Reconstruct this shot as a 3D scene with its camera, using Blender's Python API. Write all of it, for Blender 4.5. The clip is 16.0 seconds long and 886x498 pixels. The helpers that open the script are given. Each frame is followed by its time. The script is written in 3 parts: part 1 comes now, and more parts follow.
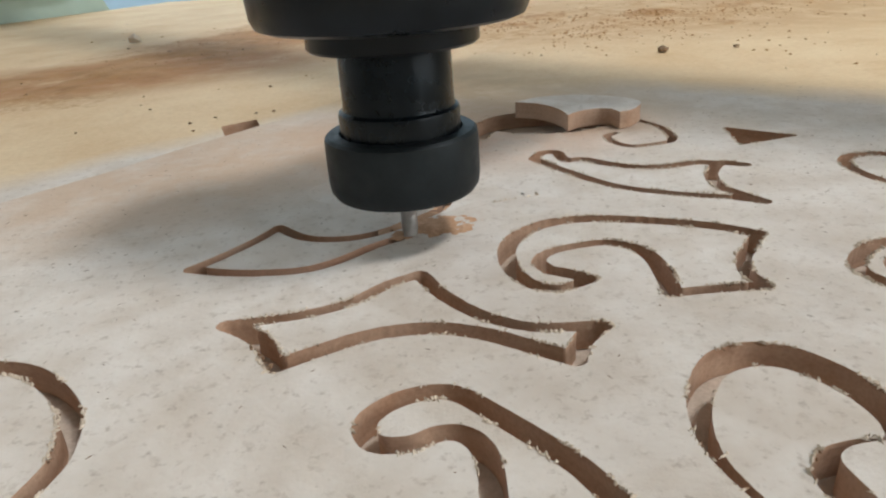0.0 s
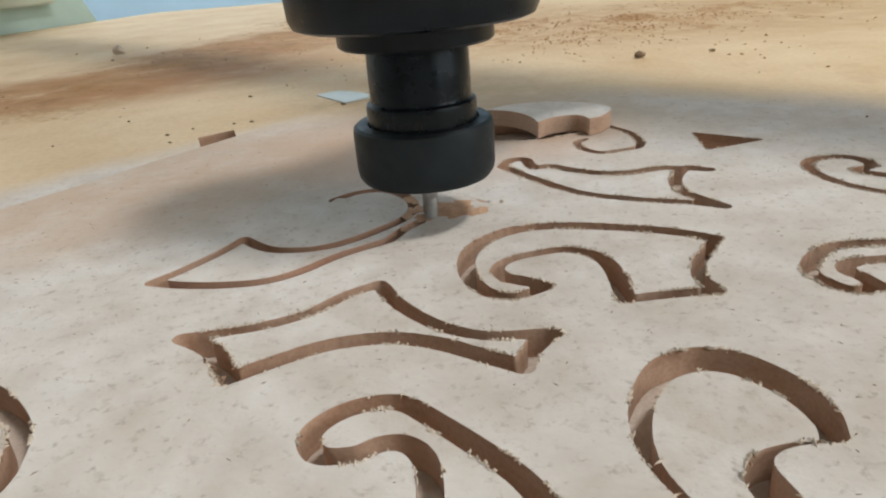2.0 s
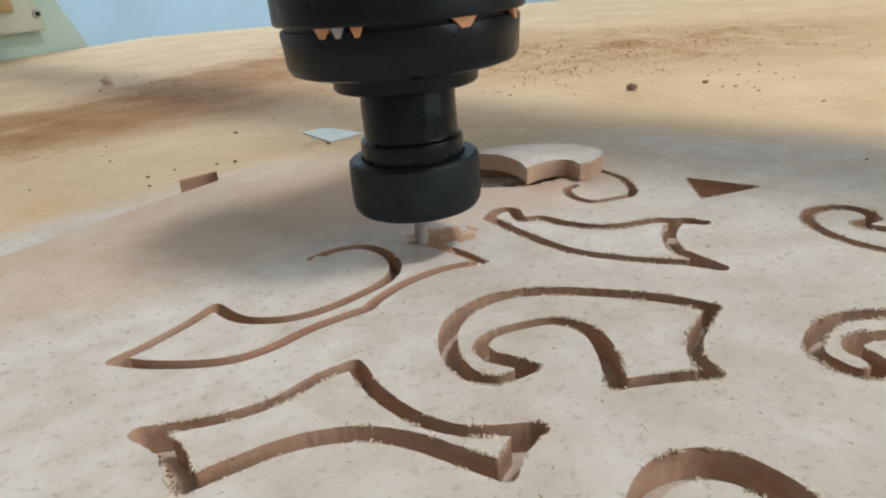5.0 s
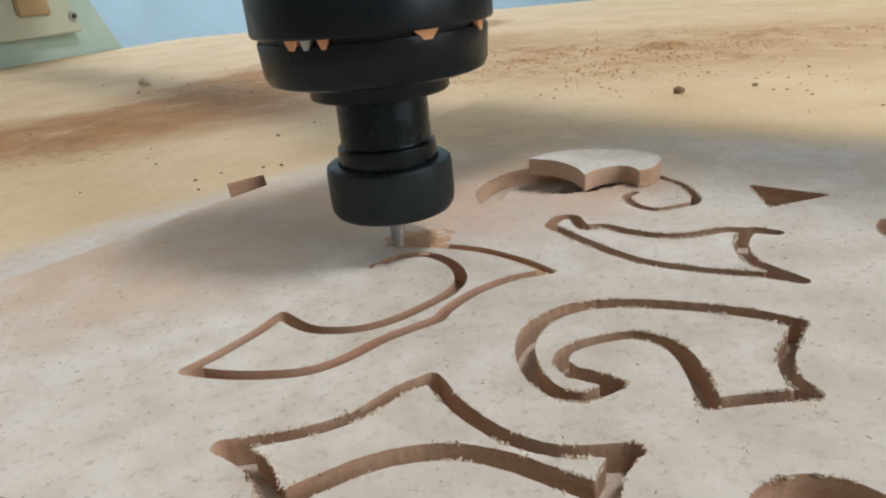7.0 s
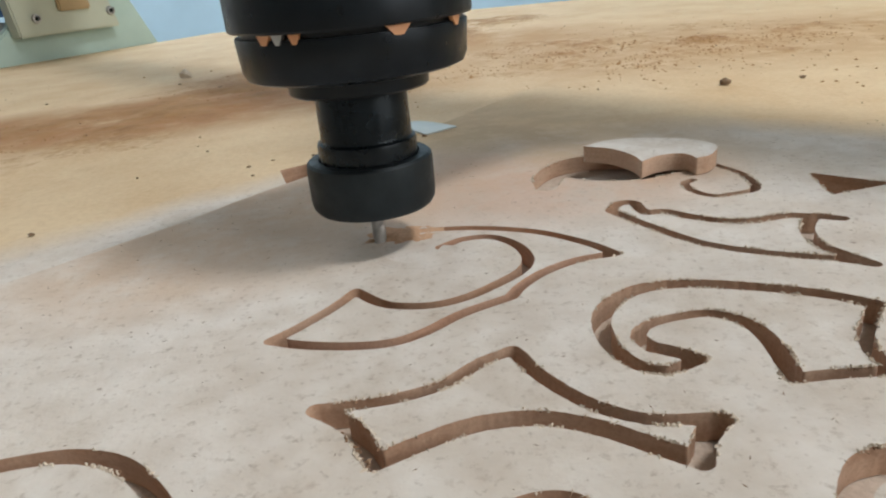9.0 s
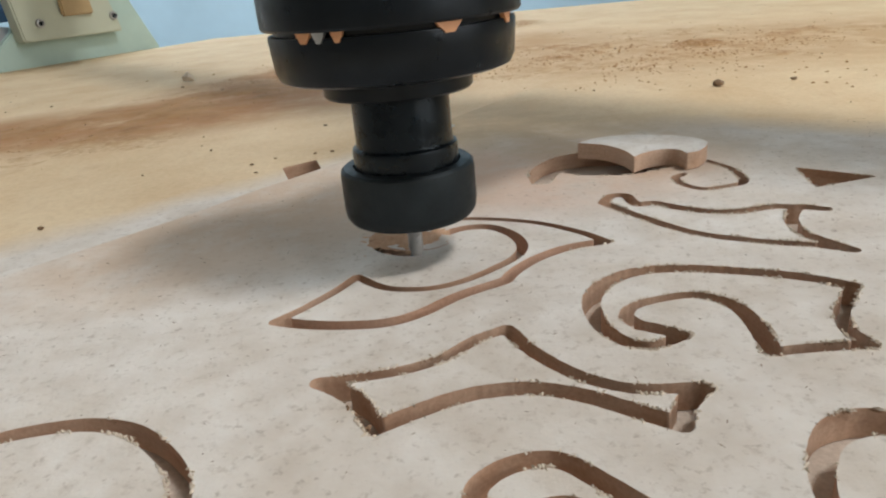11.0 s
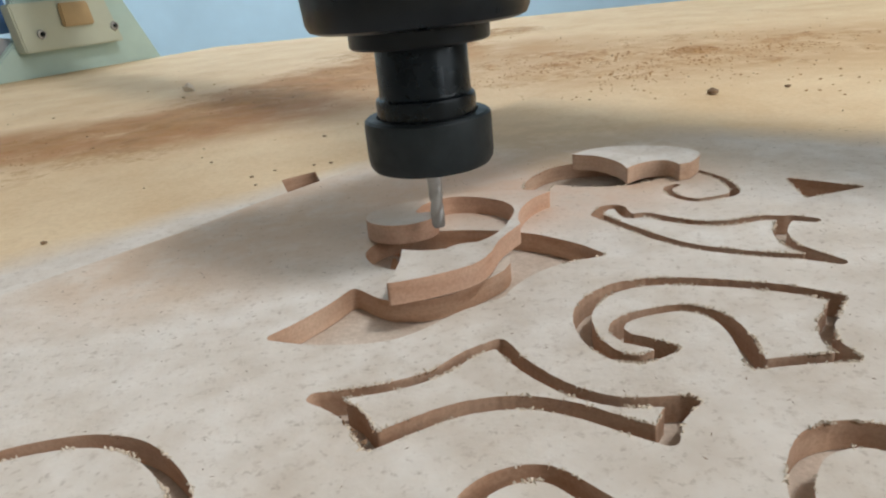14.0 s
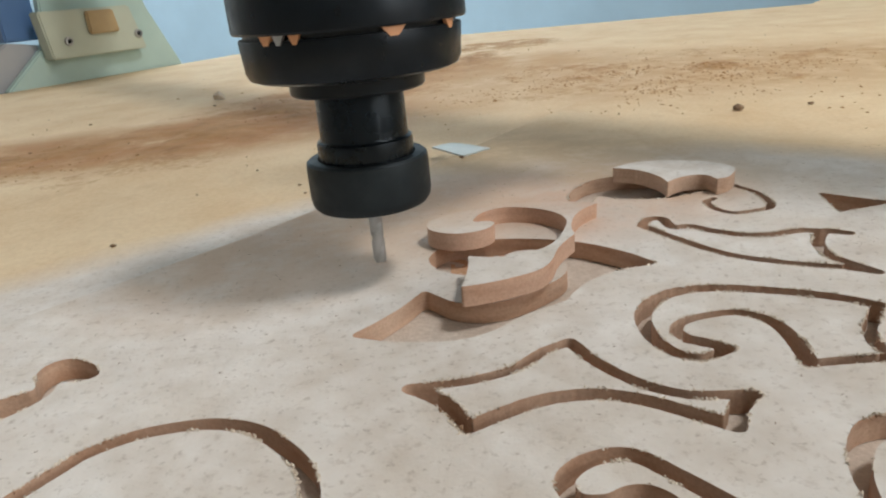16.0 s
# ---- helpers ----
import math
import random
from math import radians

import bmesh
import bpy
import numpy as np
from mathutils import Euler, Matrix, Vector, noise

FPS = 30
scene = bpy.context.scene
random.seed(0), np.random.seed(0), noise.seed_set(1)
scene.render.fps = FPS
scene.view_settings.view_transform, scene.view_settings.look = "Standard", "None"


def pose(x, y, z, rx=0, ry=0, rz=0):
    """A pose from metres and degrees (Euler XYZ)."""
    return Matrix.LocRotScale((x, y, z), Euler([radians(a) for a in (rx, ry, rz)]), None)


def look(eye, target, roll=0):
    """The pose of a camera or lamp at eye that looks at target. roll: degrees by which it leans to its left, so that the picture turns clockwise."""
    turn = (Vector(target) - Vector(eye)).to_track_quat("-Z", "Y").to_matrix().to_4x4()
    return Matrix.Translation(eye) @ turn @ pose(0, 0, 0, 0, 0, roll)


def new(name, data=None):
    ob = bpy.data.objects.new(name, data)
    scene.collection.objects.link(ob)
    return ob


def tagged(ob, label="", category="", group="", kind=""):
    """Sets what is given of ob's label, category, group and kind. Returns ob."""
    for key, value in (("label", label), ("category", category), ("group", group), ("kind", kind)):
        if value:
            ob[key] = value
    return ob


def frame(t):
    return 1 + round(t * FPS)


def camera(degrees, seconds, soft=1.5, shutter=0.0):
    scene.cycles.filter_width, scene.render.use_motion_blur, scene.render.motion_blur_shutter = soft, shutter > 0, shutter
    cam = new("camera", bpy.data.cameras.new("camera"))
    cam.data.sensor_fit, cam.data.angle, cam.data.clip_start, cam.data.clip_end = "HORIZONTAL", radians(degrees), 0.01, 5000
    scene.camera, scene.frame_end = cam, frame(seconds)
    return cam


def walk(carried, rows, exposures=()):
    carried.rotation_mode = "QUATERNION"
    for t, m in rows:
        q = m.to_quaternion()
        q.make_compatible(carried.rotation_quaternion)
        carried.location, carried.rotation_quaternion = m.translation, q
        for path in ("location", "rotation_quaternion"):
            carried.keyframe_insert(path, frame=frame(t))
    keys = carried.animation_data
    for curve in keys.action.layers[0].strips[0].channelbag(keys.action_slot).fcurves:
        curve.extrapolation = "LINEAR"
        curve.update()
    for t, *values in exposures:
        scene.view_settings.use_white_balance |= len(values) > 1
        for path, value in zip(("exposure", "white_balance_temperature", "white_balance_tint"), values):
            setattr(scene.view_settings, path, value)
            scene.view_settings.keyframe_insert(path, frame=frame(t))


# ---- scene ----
from mathutils.geometry import delaunay_2d_cdt

cam = camera(67.0, 16.0, soft=2.1, shutter=0.4)
PATH = [
    (0, (0.04013, -0.19708, 0.09157), (0.04006, 0.07543, -0.03390), -3.97),
    (0.5, (0.04333, -0.19574, 0.09339), (0.04342, 0.07747, -0.03053), -4.33),
    (1, (0.04652, -0.19976, 0.09207), (0.04694, 0.07346, -0.03183), -4.10),
    (1.5, (0.04889, -0.19872, 0.09187), (0.05027, 0.07455, -0.03191), -4.41),
    (2, (0.05162, -0.19829, 0.09242), (0.05367, 0.07520, -0.03088), -4.64),
    (2.5, (0.05437, -0.19954, 0.09652), (0.05625, 0.07520, -0.02396), -4.88),
    (3, (0.06223, -0.19684, 0.09502), (0.06741, 0.07776, -0.02566), -5.03),
    (5.5, (0.05500, -0.17744, 0.10368), (0.05745, 0.09893, -0.01299), -5.11),
    (6, (0.04891, -0.17638, 0.10138), (0.04750, 0.09942, -0.01664), -5.27),
    (6.5, (0.04451, -0.17592, 0.10218), (0.04156, 0.10003, -0.01548), -5.19),
    (7, (0.04217, -0.17434, 0.10549), (0.03681, 0.10215, -0.01079), -5.38),
    (7.5, (0.03962, -0.17522, 0.10428), (0.03288, 0.10135, -0.01174), -5.31),
    (8, (0.03553, -0.17645, 0.10328), (0.02734, 0.09967, -0.01373), -5.39),
    (8.5, (0.03154, -0.17869, 0.10241), (0.02096, 0.09728, -0.01476), -5.35),
    (9, (0.02406, -0.18155, 0.10351), (0.00951, 0.09442, -0.01323), -5.42),
    (11.5, (0.02564, -0.19405, 0.10051), (0.01141, 0.08315, -0.01332), -5.33),
    (12, (0.02796, -0.19403, 0.10121), (0.01429, 0.08328, -0.01242), -5.46),
    (12.5, (0.02911, -0.19366, 0.10159), (0.01646, 0.08395, -0.01140), -5.55),
    (13, (0.02774, -0.19597, 0.10066), (0.01366, 0.08124, -0.01316), -5.66),
    (13.5, (0.02752, -0.19510, 0.10397), (0.01327, 0.08239, -0.00916), -5.64),
    (14, (0.02797, -0.19639, 0.10597), (0.01307, 0.08139, -0.00637), -5.85),
    (14.5, (0.02944, -0.19551, 0.10903), (0.01513, 0.08308, -0.00134), -5.61),
    (15, (0.01783, -0.20500, 0.11100), (-0.00077, 0.07348, 0.00096), -5.42),
    (15.5, (0.00494, -0.21206, 0.11488), (-0.01319, 0.06669, 0.00547), -5.55),
    (16, (0.00444, -0.21653, 0.11594), (-0.01209, 0.06237, 0.00666), -5.28),
]
walk(cam, [(t, look(eye, target, roll)) for t, eye, target, roll in PATH])

# ---- light: a workshop lit by a window wall and a ceiling tube, with an added back-wall fill ----
world = bpy.data.worlds.new("workshop_daylight")
scene.world = world
world.use_nodes = True
wn = world.node_tree
sky = wn.nodes.new("ShaderNodeTexSky")
sky.sky_type, sky.sun_disc = "NISHITA", False
sky.sun_elevation, sky.sun_rotation = radians(48), radians(100)
wn.nodes["Background"].inputs["Strength"].default_value = 0.1
wn.links.new(sky.outputs["Color"], wn.nodes["Background"].inputs["Color"])


def area_lamp(name, eye, target, size_x, size_y, watts, colour):
    data = bpy.data.lights.new(name, "AREA")
    data.shape, data.size, data.size_y = "RECTANGLE", size_x, size_y
    data.energy, data.color = watts, colour
    ob = new(name, data)
    ob.matrix_world = look(eye, target)
    return ob


area_lamp("ceiling_tube_light", (1.25, -0.40, 2.30), (0.0, 0.15, 0.0), 0.54, 0.38, 36.0, (1.0, 0.962, 0.918))
area_lamp("window_light", (2.8, -1.35, 1.25), (0.0, 0.3, 0.1), 2.2, 1.6, 54, (1.0, 0.945, 0.885))
# unseen fill lamp, added to brighten the blue back wall
area_lamp("back_wall_fill", (-0.8, 3.2, 2.9), (-1.3, 4.4, 0.4), 3.4, 0.4, 128, (0.92, 0.96, 1.0))
scene.view_settings.exposure = -0.04


# ---- materials ----
def material(name, rough=0.6, metal=0.0):
    m = bpy.data.materials.new(name)
    m.use_nodes = True
    b = m.node_tree.nodes["Principled BSDF"]
    b.inputs["Roughness"].default_value, b.inputs["Metallic"].default_value = rough, metal
    return m, m.node_tree, b


def noise_node(nt, scale, detail=4.0, rough=0.55, stretch=(1, 1, 1)):
    co, mp = nt.nodes.new("ShaderNodeTexCoord"), nt.nodes.new("ShaderNodeMapping")
    mp.inputs["Scale"].default_value = stretch
    n = nt.nodes.new("ShaderNodeTexNoise")
    n.inputs["Scale"].default_value, n.inputs["Detail"].default_value, n.inputs["Roughness"].default_value = scale, detail, rough
    nt.links.new(co.outputs["Object"], mp.inputs["Vector"])
    nt.links.new(mp.outputs["Vector"], n.inputs["Vector"])
    return n.outputs["Fac"]


def ramp(nt, fac, stops):
    r = nt.nodes.new("ShaderNodeValToRGB")
    while len(r.color_ramp.elements) < len(stops):
        r.color_ramp.elements.new(0.5)
    for e, (p, c) in zip(r.color_ramp.elements, stops):
        e.position, e.color = p, (*c, 1) if len(c) == 3 else c
    nt.links.new(fac, r.inputs["Fac"])
    return r.outputs["Color"]


def mixed(nt, fac, a, b, kind="MIX"):
    m = nt.nodes.new("ShaderNodeMix")
    m.data_type, m.blend_type = "RGBA", kind
    for sock, v in ((m.inputs["Factor"], fac), (m.inputs["A"], a), (m.inputs["B"], b)):
        if isinstance(v, (int, float)):
            sock.default_value = v
        elif isinstance(v, tuple):
            sock.default_value = (*v, 1)
        else:
            nt.links.new(v, sock)
    return m.outputs["Result"]


def relief(nt, bsdf, fac, distance, strength=1.0):
    b = nt.nodes.new("ShaderNodeBump")
    b.inputs["Distance"].default_value, b.inputs["Strength"].default_value = distance, strength
    nt.links.new(fac, b.inputs["Height"])
    nt.links.new(b.outputs["Normal"], bsdf.inputs["Normal"])


# Board tints: the first three paint in shade tones, the rest are sawdust
DUST_SHADE_TINTS = (
    # fresh dust by the scroll, deepened for the shade there
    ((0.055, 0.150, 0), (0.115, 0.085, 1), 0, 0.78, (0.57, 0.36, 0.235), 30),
    # fine powder plus the spindle shadow's warm brown, put into the colour
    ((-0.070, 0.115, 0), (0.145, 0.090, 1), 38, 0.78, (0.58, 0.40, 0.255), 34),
    # olive tone of the gantry beam's shadow, put into the colour
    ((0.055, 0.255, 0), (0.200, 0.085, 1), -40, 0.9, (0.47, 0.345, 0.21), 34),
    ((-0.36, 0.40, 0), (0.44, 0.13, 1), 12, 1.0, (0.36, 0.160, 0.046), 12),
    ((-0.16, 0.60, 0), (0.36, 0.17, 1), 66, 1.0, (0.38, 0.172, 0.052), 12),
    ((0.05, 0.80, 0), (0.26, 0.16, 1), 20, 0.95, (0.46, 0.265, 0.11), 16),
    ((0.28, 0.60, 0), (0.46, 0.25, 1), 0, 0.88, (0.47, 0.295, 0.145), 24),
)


# The sheet's edge, in millimetres; beyond it lies the lower, dusty wasteboard
RIM = [(-1010, -900), (-200, 25), (-150, 82), (-120, 116), (-92, 155), (-62, 191), (-40, 216), (-18, 255), (60, 371), (540, 1080), (937, 1665)]
STEP_DOWN = Matrix.Translation((0.035, -0.19, 0.102)) @ Matrix.Scale(1.085, 4) @ Matrix.Translation((-0.035, 0.19, -0.102))


def beyond_rim(x, y, margin=0.0):
    """True where a place in metres lies on the wasteboard's side of the sheet's edge."""
    for (x0, y0), (x1, y1) in zip(RIM, RIM[1:]):
        if y0 <= y * 1000 <= y1:
            return x * 1000 < x0 + (x1 - x0) * (y * 1000 - y0) / (y1 - y0) - margin
    return y > 1.665


def make_board_top(name, dusty=False, dust_below=False, powder_shaded=False, heaped=False, lower=False):
    m, nt, b = material(name, 0.78)
    base = ramp(nt, noise_node(nt, 60, 5), [(0.3, (0.632, 0.592, 0.548)), (0.7, (0.748, 0.722, 0.69))])
    specks = ramp(nt, noise_node(nt, 330, 3, 0.6), [(0.29, (0.36, 0.30, 0.25)), (0.41, (1, 1, 1))])
    fibres = ramp(nt, noise_node(nt, 210, 5, 0.65, (1, 1.1, 1)), [(0.30, (0.50, 0.44, 0.39)), (0.44, (1, 1, 1))])
    blotch = ramp(nt, noise_node(nt, 28, 6, 0.65), [(0.33, (0.86, 0.81, 0.75)), (0.62, (1, 1, 1))])
    col = mixed(nt, 0.40, base, specks, "MULTIPLY")
    col = mixed(nt, 0.40, col, fibres, "MULTIPLY")
    col = mixed(nt, 0.8, col, blotch, "MULTIPLY")
    if dusty or dust_below or powder_shaded:
        geo, sep = nt.nodes.new("ShaderNodeNewGeometry"), nt.nodes.new("ShaderNodeSeparateXYZ")
    if lower:
        across = nt.nodes.new("ShaderNodeVectorMath")
        across.operation = "DOT_PRODUCT"
        across.inputs[1].default_value = (-0.62, 0.785, 0.0)
        nt.links.new(geo.outputs["Position"], across.inputs[0])
        ragged = nt.nodes.new("ShaderNodeMath")
        ragged.operation = "MULTIPLY_ADD"
        ragged.inputs[1].default_value = 0.055
        nt.links.new(noise_node(nt, 14, 7, 0.65), ragged.inputs[0])
        nt.links.new(across.outputs["Value"], ragged.inputs[2])
        swept = nt.nodes.new("ShaderNodeMapRange")
        swept.inputs["From Min"].default_value, swept.inputs["From Max"].default_value = 0.236, 0.272
        nt.links.new(ragged.outputs["Value"], swept.inputs["Value"])
        film = swept.outputs["Result"]
    elif dusty:
        centre = nt.nodes.new("ShaderNodeMapping")
        centre.vector_type = "TEXTURE"
        centre.inputs["Location"].default_value = (0.06, -0.02, 0.0)
        centre.inputs["Scale"].default_value = (0.335, 0.272, 1.0)
        nt.links.new(geo.outputs["Position"], centre.inputs["Vector"])
        length = nt.nodes.new("ShaderNodeVectorMath")
        length.operation = "LENGTH"
        nt.links.new(centre.outputs["Vector"], length.inputs[0])
        wob = nt.nodes.new("ShaderNodeMath")
        wob.operation = "MULTIPLY_ADD"
        nt.links.new(noise_node(nt, 7, 6, 0.6), wob.inputs[0])
        wob.inputs[1].default_value = 0.42
        nt.links.new(length.outputs["Value"], wob.inputs[2])
        half = nt.nodes.new("ShaderNodeMath")
        half.operation = "MULTIPLY"
        half.inputs[1].default_value = 0.5
        nt.links.new(wob.outputs["Value"], half.inputs[0])
        film = ramp(nt, half.outputs["Value"], [(0.530, (0, 0, 0)), (0.565, (0.55, 0.55, 0.55)), (0.615, (1, 1, 1))])
    if dusty:
        stops = [(0.3, (0.66, 0.485, 0.285)), (0.7, (0.77, 0.625, 0.42))]
        tan = ramp(nt, noise_node(nt, 11, 6, 0.62), stops)
        grain = ramp(nt, noise_node(nt, 240, 5, 0.7), [(0.3, (0.82, 0.78, 0.72)), (0.6, (1, 1, 1))])
        col = mixed(nt, film, col, mixed(nt, 0.6, tan, grain, "MULTIPLY"))
        tints = [(STEP_DOWN @ Vector(place), Vector(size) * 1.085, *rest) for place, size, *rest in DUST_SHADE_TINTS[3:]] if lower else DUST_SHADE_TINTS
    elif dust_below or powder_shaded:
        # only the fresh dust and the painted spindle and gantry shade
        tints = DUST_SHADE_TINTS[:3]
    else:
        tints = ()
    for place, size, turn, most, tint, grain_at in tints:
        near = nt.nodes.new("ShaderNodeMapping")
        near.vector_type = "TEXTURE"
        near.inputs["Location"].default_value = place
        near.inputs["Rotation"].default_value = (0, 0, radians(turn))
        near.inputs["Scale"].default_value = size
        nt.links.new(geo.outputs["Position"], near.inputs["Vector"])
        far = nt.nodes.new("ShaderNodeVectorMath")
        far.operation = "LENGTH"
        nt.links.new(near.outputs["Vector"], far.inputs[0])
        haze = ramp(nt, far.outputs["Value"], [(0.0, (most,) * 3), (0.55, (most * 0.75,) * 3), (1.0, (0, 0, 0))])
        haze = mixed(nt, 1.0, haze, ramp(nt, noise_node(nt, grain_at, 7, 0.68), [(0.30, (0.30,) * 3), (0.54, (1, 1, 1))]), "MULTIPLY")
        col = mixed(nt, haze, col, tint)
    if dusty:
        streak = ramp(nt, noise_node(nt, 26, 7, 0.7, (1, 0.6, 1)), [(0.54, (0, 0, 0)), (0.76, (0.45, 0.45, 0.45))])
        both = mixed(nt, 1.0, streak, film, "MULTIPLY")
        col = mixed(nt, both, col, (0.47, 0.30, 0.155))
    if heaped:
        nt.links.new(geo.outputs["Position"], sep.inputs["Vector"])
        rise = nt.nodes.new("ShaderNodeMath")
        rise.operation = "MULTIPLY_ADD"
        rise.inputs[1].default_value = 0.0022
        nt.links.new(ramp(nt, noise_node(nt, 150, 6, 0.7), [(0.35, (0, 0, 0)), (0.7, (1, 1, 1))]), rise.inputs[0])
        nt.links.new(sep.outputs["Z"], rise.inputs[2])
        deep = nt.nodes.new("ShaderNodeMapRange")
        base_z = -0.0089 if lower else 0.0
        deep.inputs["From Min"].default_value, deep.inputs["From Max"].default_value = base_z + 0.0006, base_z + 0.0030
        nt.links.new(rise.outputs["Value"], deep.inputs["Value"])
        col = mixed(nt, deep.outputs["Result"], col, ramp(nt, noise_node(nt, 30, 7, 0.65), [(0.28, (0.28, 0.14, 0.045)), (0.72, (0.47, 0.27, 0.11))]))
    if dust_below:
        nt.links.new(geo.outputs["Position"], sep.inputs["Vector"])
        low = nt.nodes.new("ShaderNodeMapRange")
        low.inputs["From Min"].default_value, low.inputs["From Max"].default_value = -0.0003, -0.0012
        nt.links.new(sep.outputs["Z"], low.inputs["Value"])
        col = mixed(nt, low.outputs["Result"], col, ramp(nt, noise_node(nt, 160, 5), [(0.3, (0.46, 0.27, 0.16)), (0.7, (0.64, 0.44, 0.29))]))
    nt.links.new(col, b.inputs["Base Color"])
    relief(nt, b, noise_node(nt, 420, 5, 0.65), 0.0004, 0.6)
    return m


def make_cut_edge(name, low, high, grey):
    m, nt, b = material(name, 0.85)
    base = ramp(nt, noise_node(nt, 45, 5, 0.6, (0.7, 0.7, 5)), [(0.3, low), (0.7, high)])
    base = mixed(nt, ramp(nt, noise_node(nt, 22, 4, 0.6), [(0.40, (0, 0, 0)), (0.66, (0.5, 0.5, 0.5))]), base, grey)
    fine = ramp(nt, noise_node(nt, 900, 3), [(0.3, (0.8, 0.78, 0.75)), (0.6, (1, 1, 1))])
    nt.links.new(mixed(nt, 0.7, base, fine, "MULTIPLY"), b.inputs["Base Color"])
    relief(nt, b, noise_node(nt, 700, 4), 0.0003, 0.6)
    return m


def make_dust(name, low, high, scale=35):
    m, nt, b = material(name, 0.95)
    base = ramp(nt, noise_node(nt, scale, 7, 0.65), [(0.28, low), (0.72, high)])
    grain = ramp(nt, noise_node(nt, 600, 4, 0.7), [(0.3, (0.72, 0.70, 0.66)), (0.65, (1, 1, 1))])
    nt.links.new(mixed(nt, 0.7, base, grain, "MULTIPLY"), b.inputs["Base Color"])
    relief(nt, b, noise_node(nt, 260, 6, 0.65), 0.0012, 0.7)
    return m


def make_dark_metal(name, colour, rough, metal=0.6, scale=60):
    m, nt, b = material(name, rough, metal)
    n = noise_node(nt, scale, 5, 0.6)
    lo, hi = tuple(c * 0.75 for c in colour), tuple(min(1, c * 1.3) for c in colour)
    nt.links.new(ramp(nt, n, [(0.3, lo), (0.7, hi)]), b.inputs["Base Color"])
    r = ramp(nt, noise_node(nt, scale * 2.5, 4), [(0.3, (rough - 0.08,) * 3), (0.7, (rough + 0.1,) * 3)])
    nt.links.new(r, b.inputs["Roughness"])
    return m


def make_paint(name, colour, rough=0.45, scale=9):
    m, nt, b = material(name, rough)
    lo = tuple(c * 0.86 for c in colour)
    nt.links.new(ramp(nt, noise_node(nt, scale, 5, 0.6), [(0.3, lo), (0.7, colour)]), b.inputs["Base Color"])
    relief(nt, b, noise_node(nt, scale * 30, 3), 0.0004, 0.3)
    return m


BOARD = make_board_top("pale_fibreboard_face")
# SHEET, SCROLL_FACE, STRIP and HEAP also carry the painted shade tints
SHEET = make_board_top("dusty_shaded_fibreboard_face", dusty=True)
SCROLL_FACE = make_board_top("powder_shaded_fibreboard_face", powder_shaded=True)
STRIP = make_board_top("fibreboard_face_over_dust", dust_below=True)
EDGE = make_cut_edge("brown_cut_fibreboard_edge", (0.41, 0.245, 0.158), (0.62, 0.42, 0.30), (0.64, 0.52, 0.43))
FRESH_EDGE = make_cut_edge("fresh_reddish_fibreboard_edge", (0.50, 0.300, 0.205), (0.66, 0.435, 0.320), (0.62, 0.45, 0.36))
WASTE = make_dust("dusty_wasteboard", (0.58, 0.49, 0.42), (0.72, 0.64, 0.57), 60)
DUST_DARK = make_dust("orange_brown_sawdust", (0.30, 0.16, 0.065), (0.50, 0.31, 0.15), 25)
FRESH = make_dust("fresh_orange_sawdust", (0.54, 0.31, 0.18), (0.68, 0.45, 0.30), 120)
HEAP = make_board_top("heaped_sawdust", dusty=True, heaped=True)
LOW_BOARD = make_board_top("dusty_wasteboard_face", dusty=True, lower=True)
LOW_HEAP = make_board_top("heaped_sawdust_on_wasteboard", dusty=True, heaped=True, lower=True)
CHIP = make_dust("pale_wood_fibres", (0.64, 0.55, 0.45), (0.80, 0.74, 0.65), 200)
EDGE_CRUMB = make_dust("brown_torn_fibres", (0.19, 0.12, 0.075), (0.40, 0.26, 0.165), 300)
CRUMB = make_dust("dark_wood_crumbs", (0.13, 0.09, 0.06), (0.30, 0.20, 0.12), 90)
NUT = make_dark_metal("blackened_steel_nut", (0.020, 0.028, 0.034), 0.50)
NECK = make_dark_metal("gloss_black_steel", (0.009, 0.015, 0.021), 0.28)
HOUSING = make_dark_metal("black_anodised_housing", (0.009, 0.014, 0.020), 0.34)
STEEL = make_dark_metal("ground_tool_steel", (0.44, 0.45, 0.46), 0.45, 0.9)
GREEN = make_paint("grey_green_enamel", (0.45, 0.61, 0.58))
CREAM = make_paint("cream_enamel", (0.52, 0.57, 0.48))
BLUE = make_paint("pale_blue_wall_paint", (0.50, 0.71, 0.86), 0.7, 2)
NAVY = make_paint("navy_enamel", (0.09, 0.19, 0.40))
GREY = make_paint("grey_steel_paint", (0.42, 0.43, 0.45))
COPPER = make_paint("orange_copper_winding", (0.72, 0.36, 0.18), 0.4, 60)
PLASTER = make_paint("plain_plaster", (0.70, 0.68, 0.63), 0.8, 2)
WHITE = make_paint("white_melamine", (0.56, 0.61, 0.59), 0.4, 90)
CONCRETE = make_paint("grey_concrete", (0.34, 0.33, 0.31), 0.9, 3)


# ---- mesh helpers ----
def part(name, bm, mat, parent=None, label="", smooth=False):
    me = bpy.data.meshes.new(name)
    bm.to_mesh(me)
    bm.free()
    for mt in mat if isinstance(mat, (list, tuple)) else (mat,):
        me.materials.append(mt)
    if smooth:
        me.shade_smooth()
    ob = new(name, me)
    ob.parent = parent
    if label:
        tagged(ob, label)
    return ob


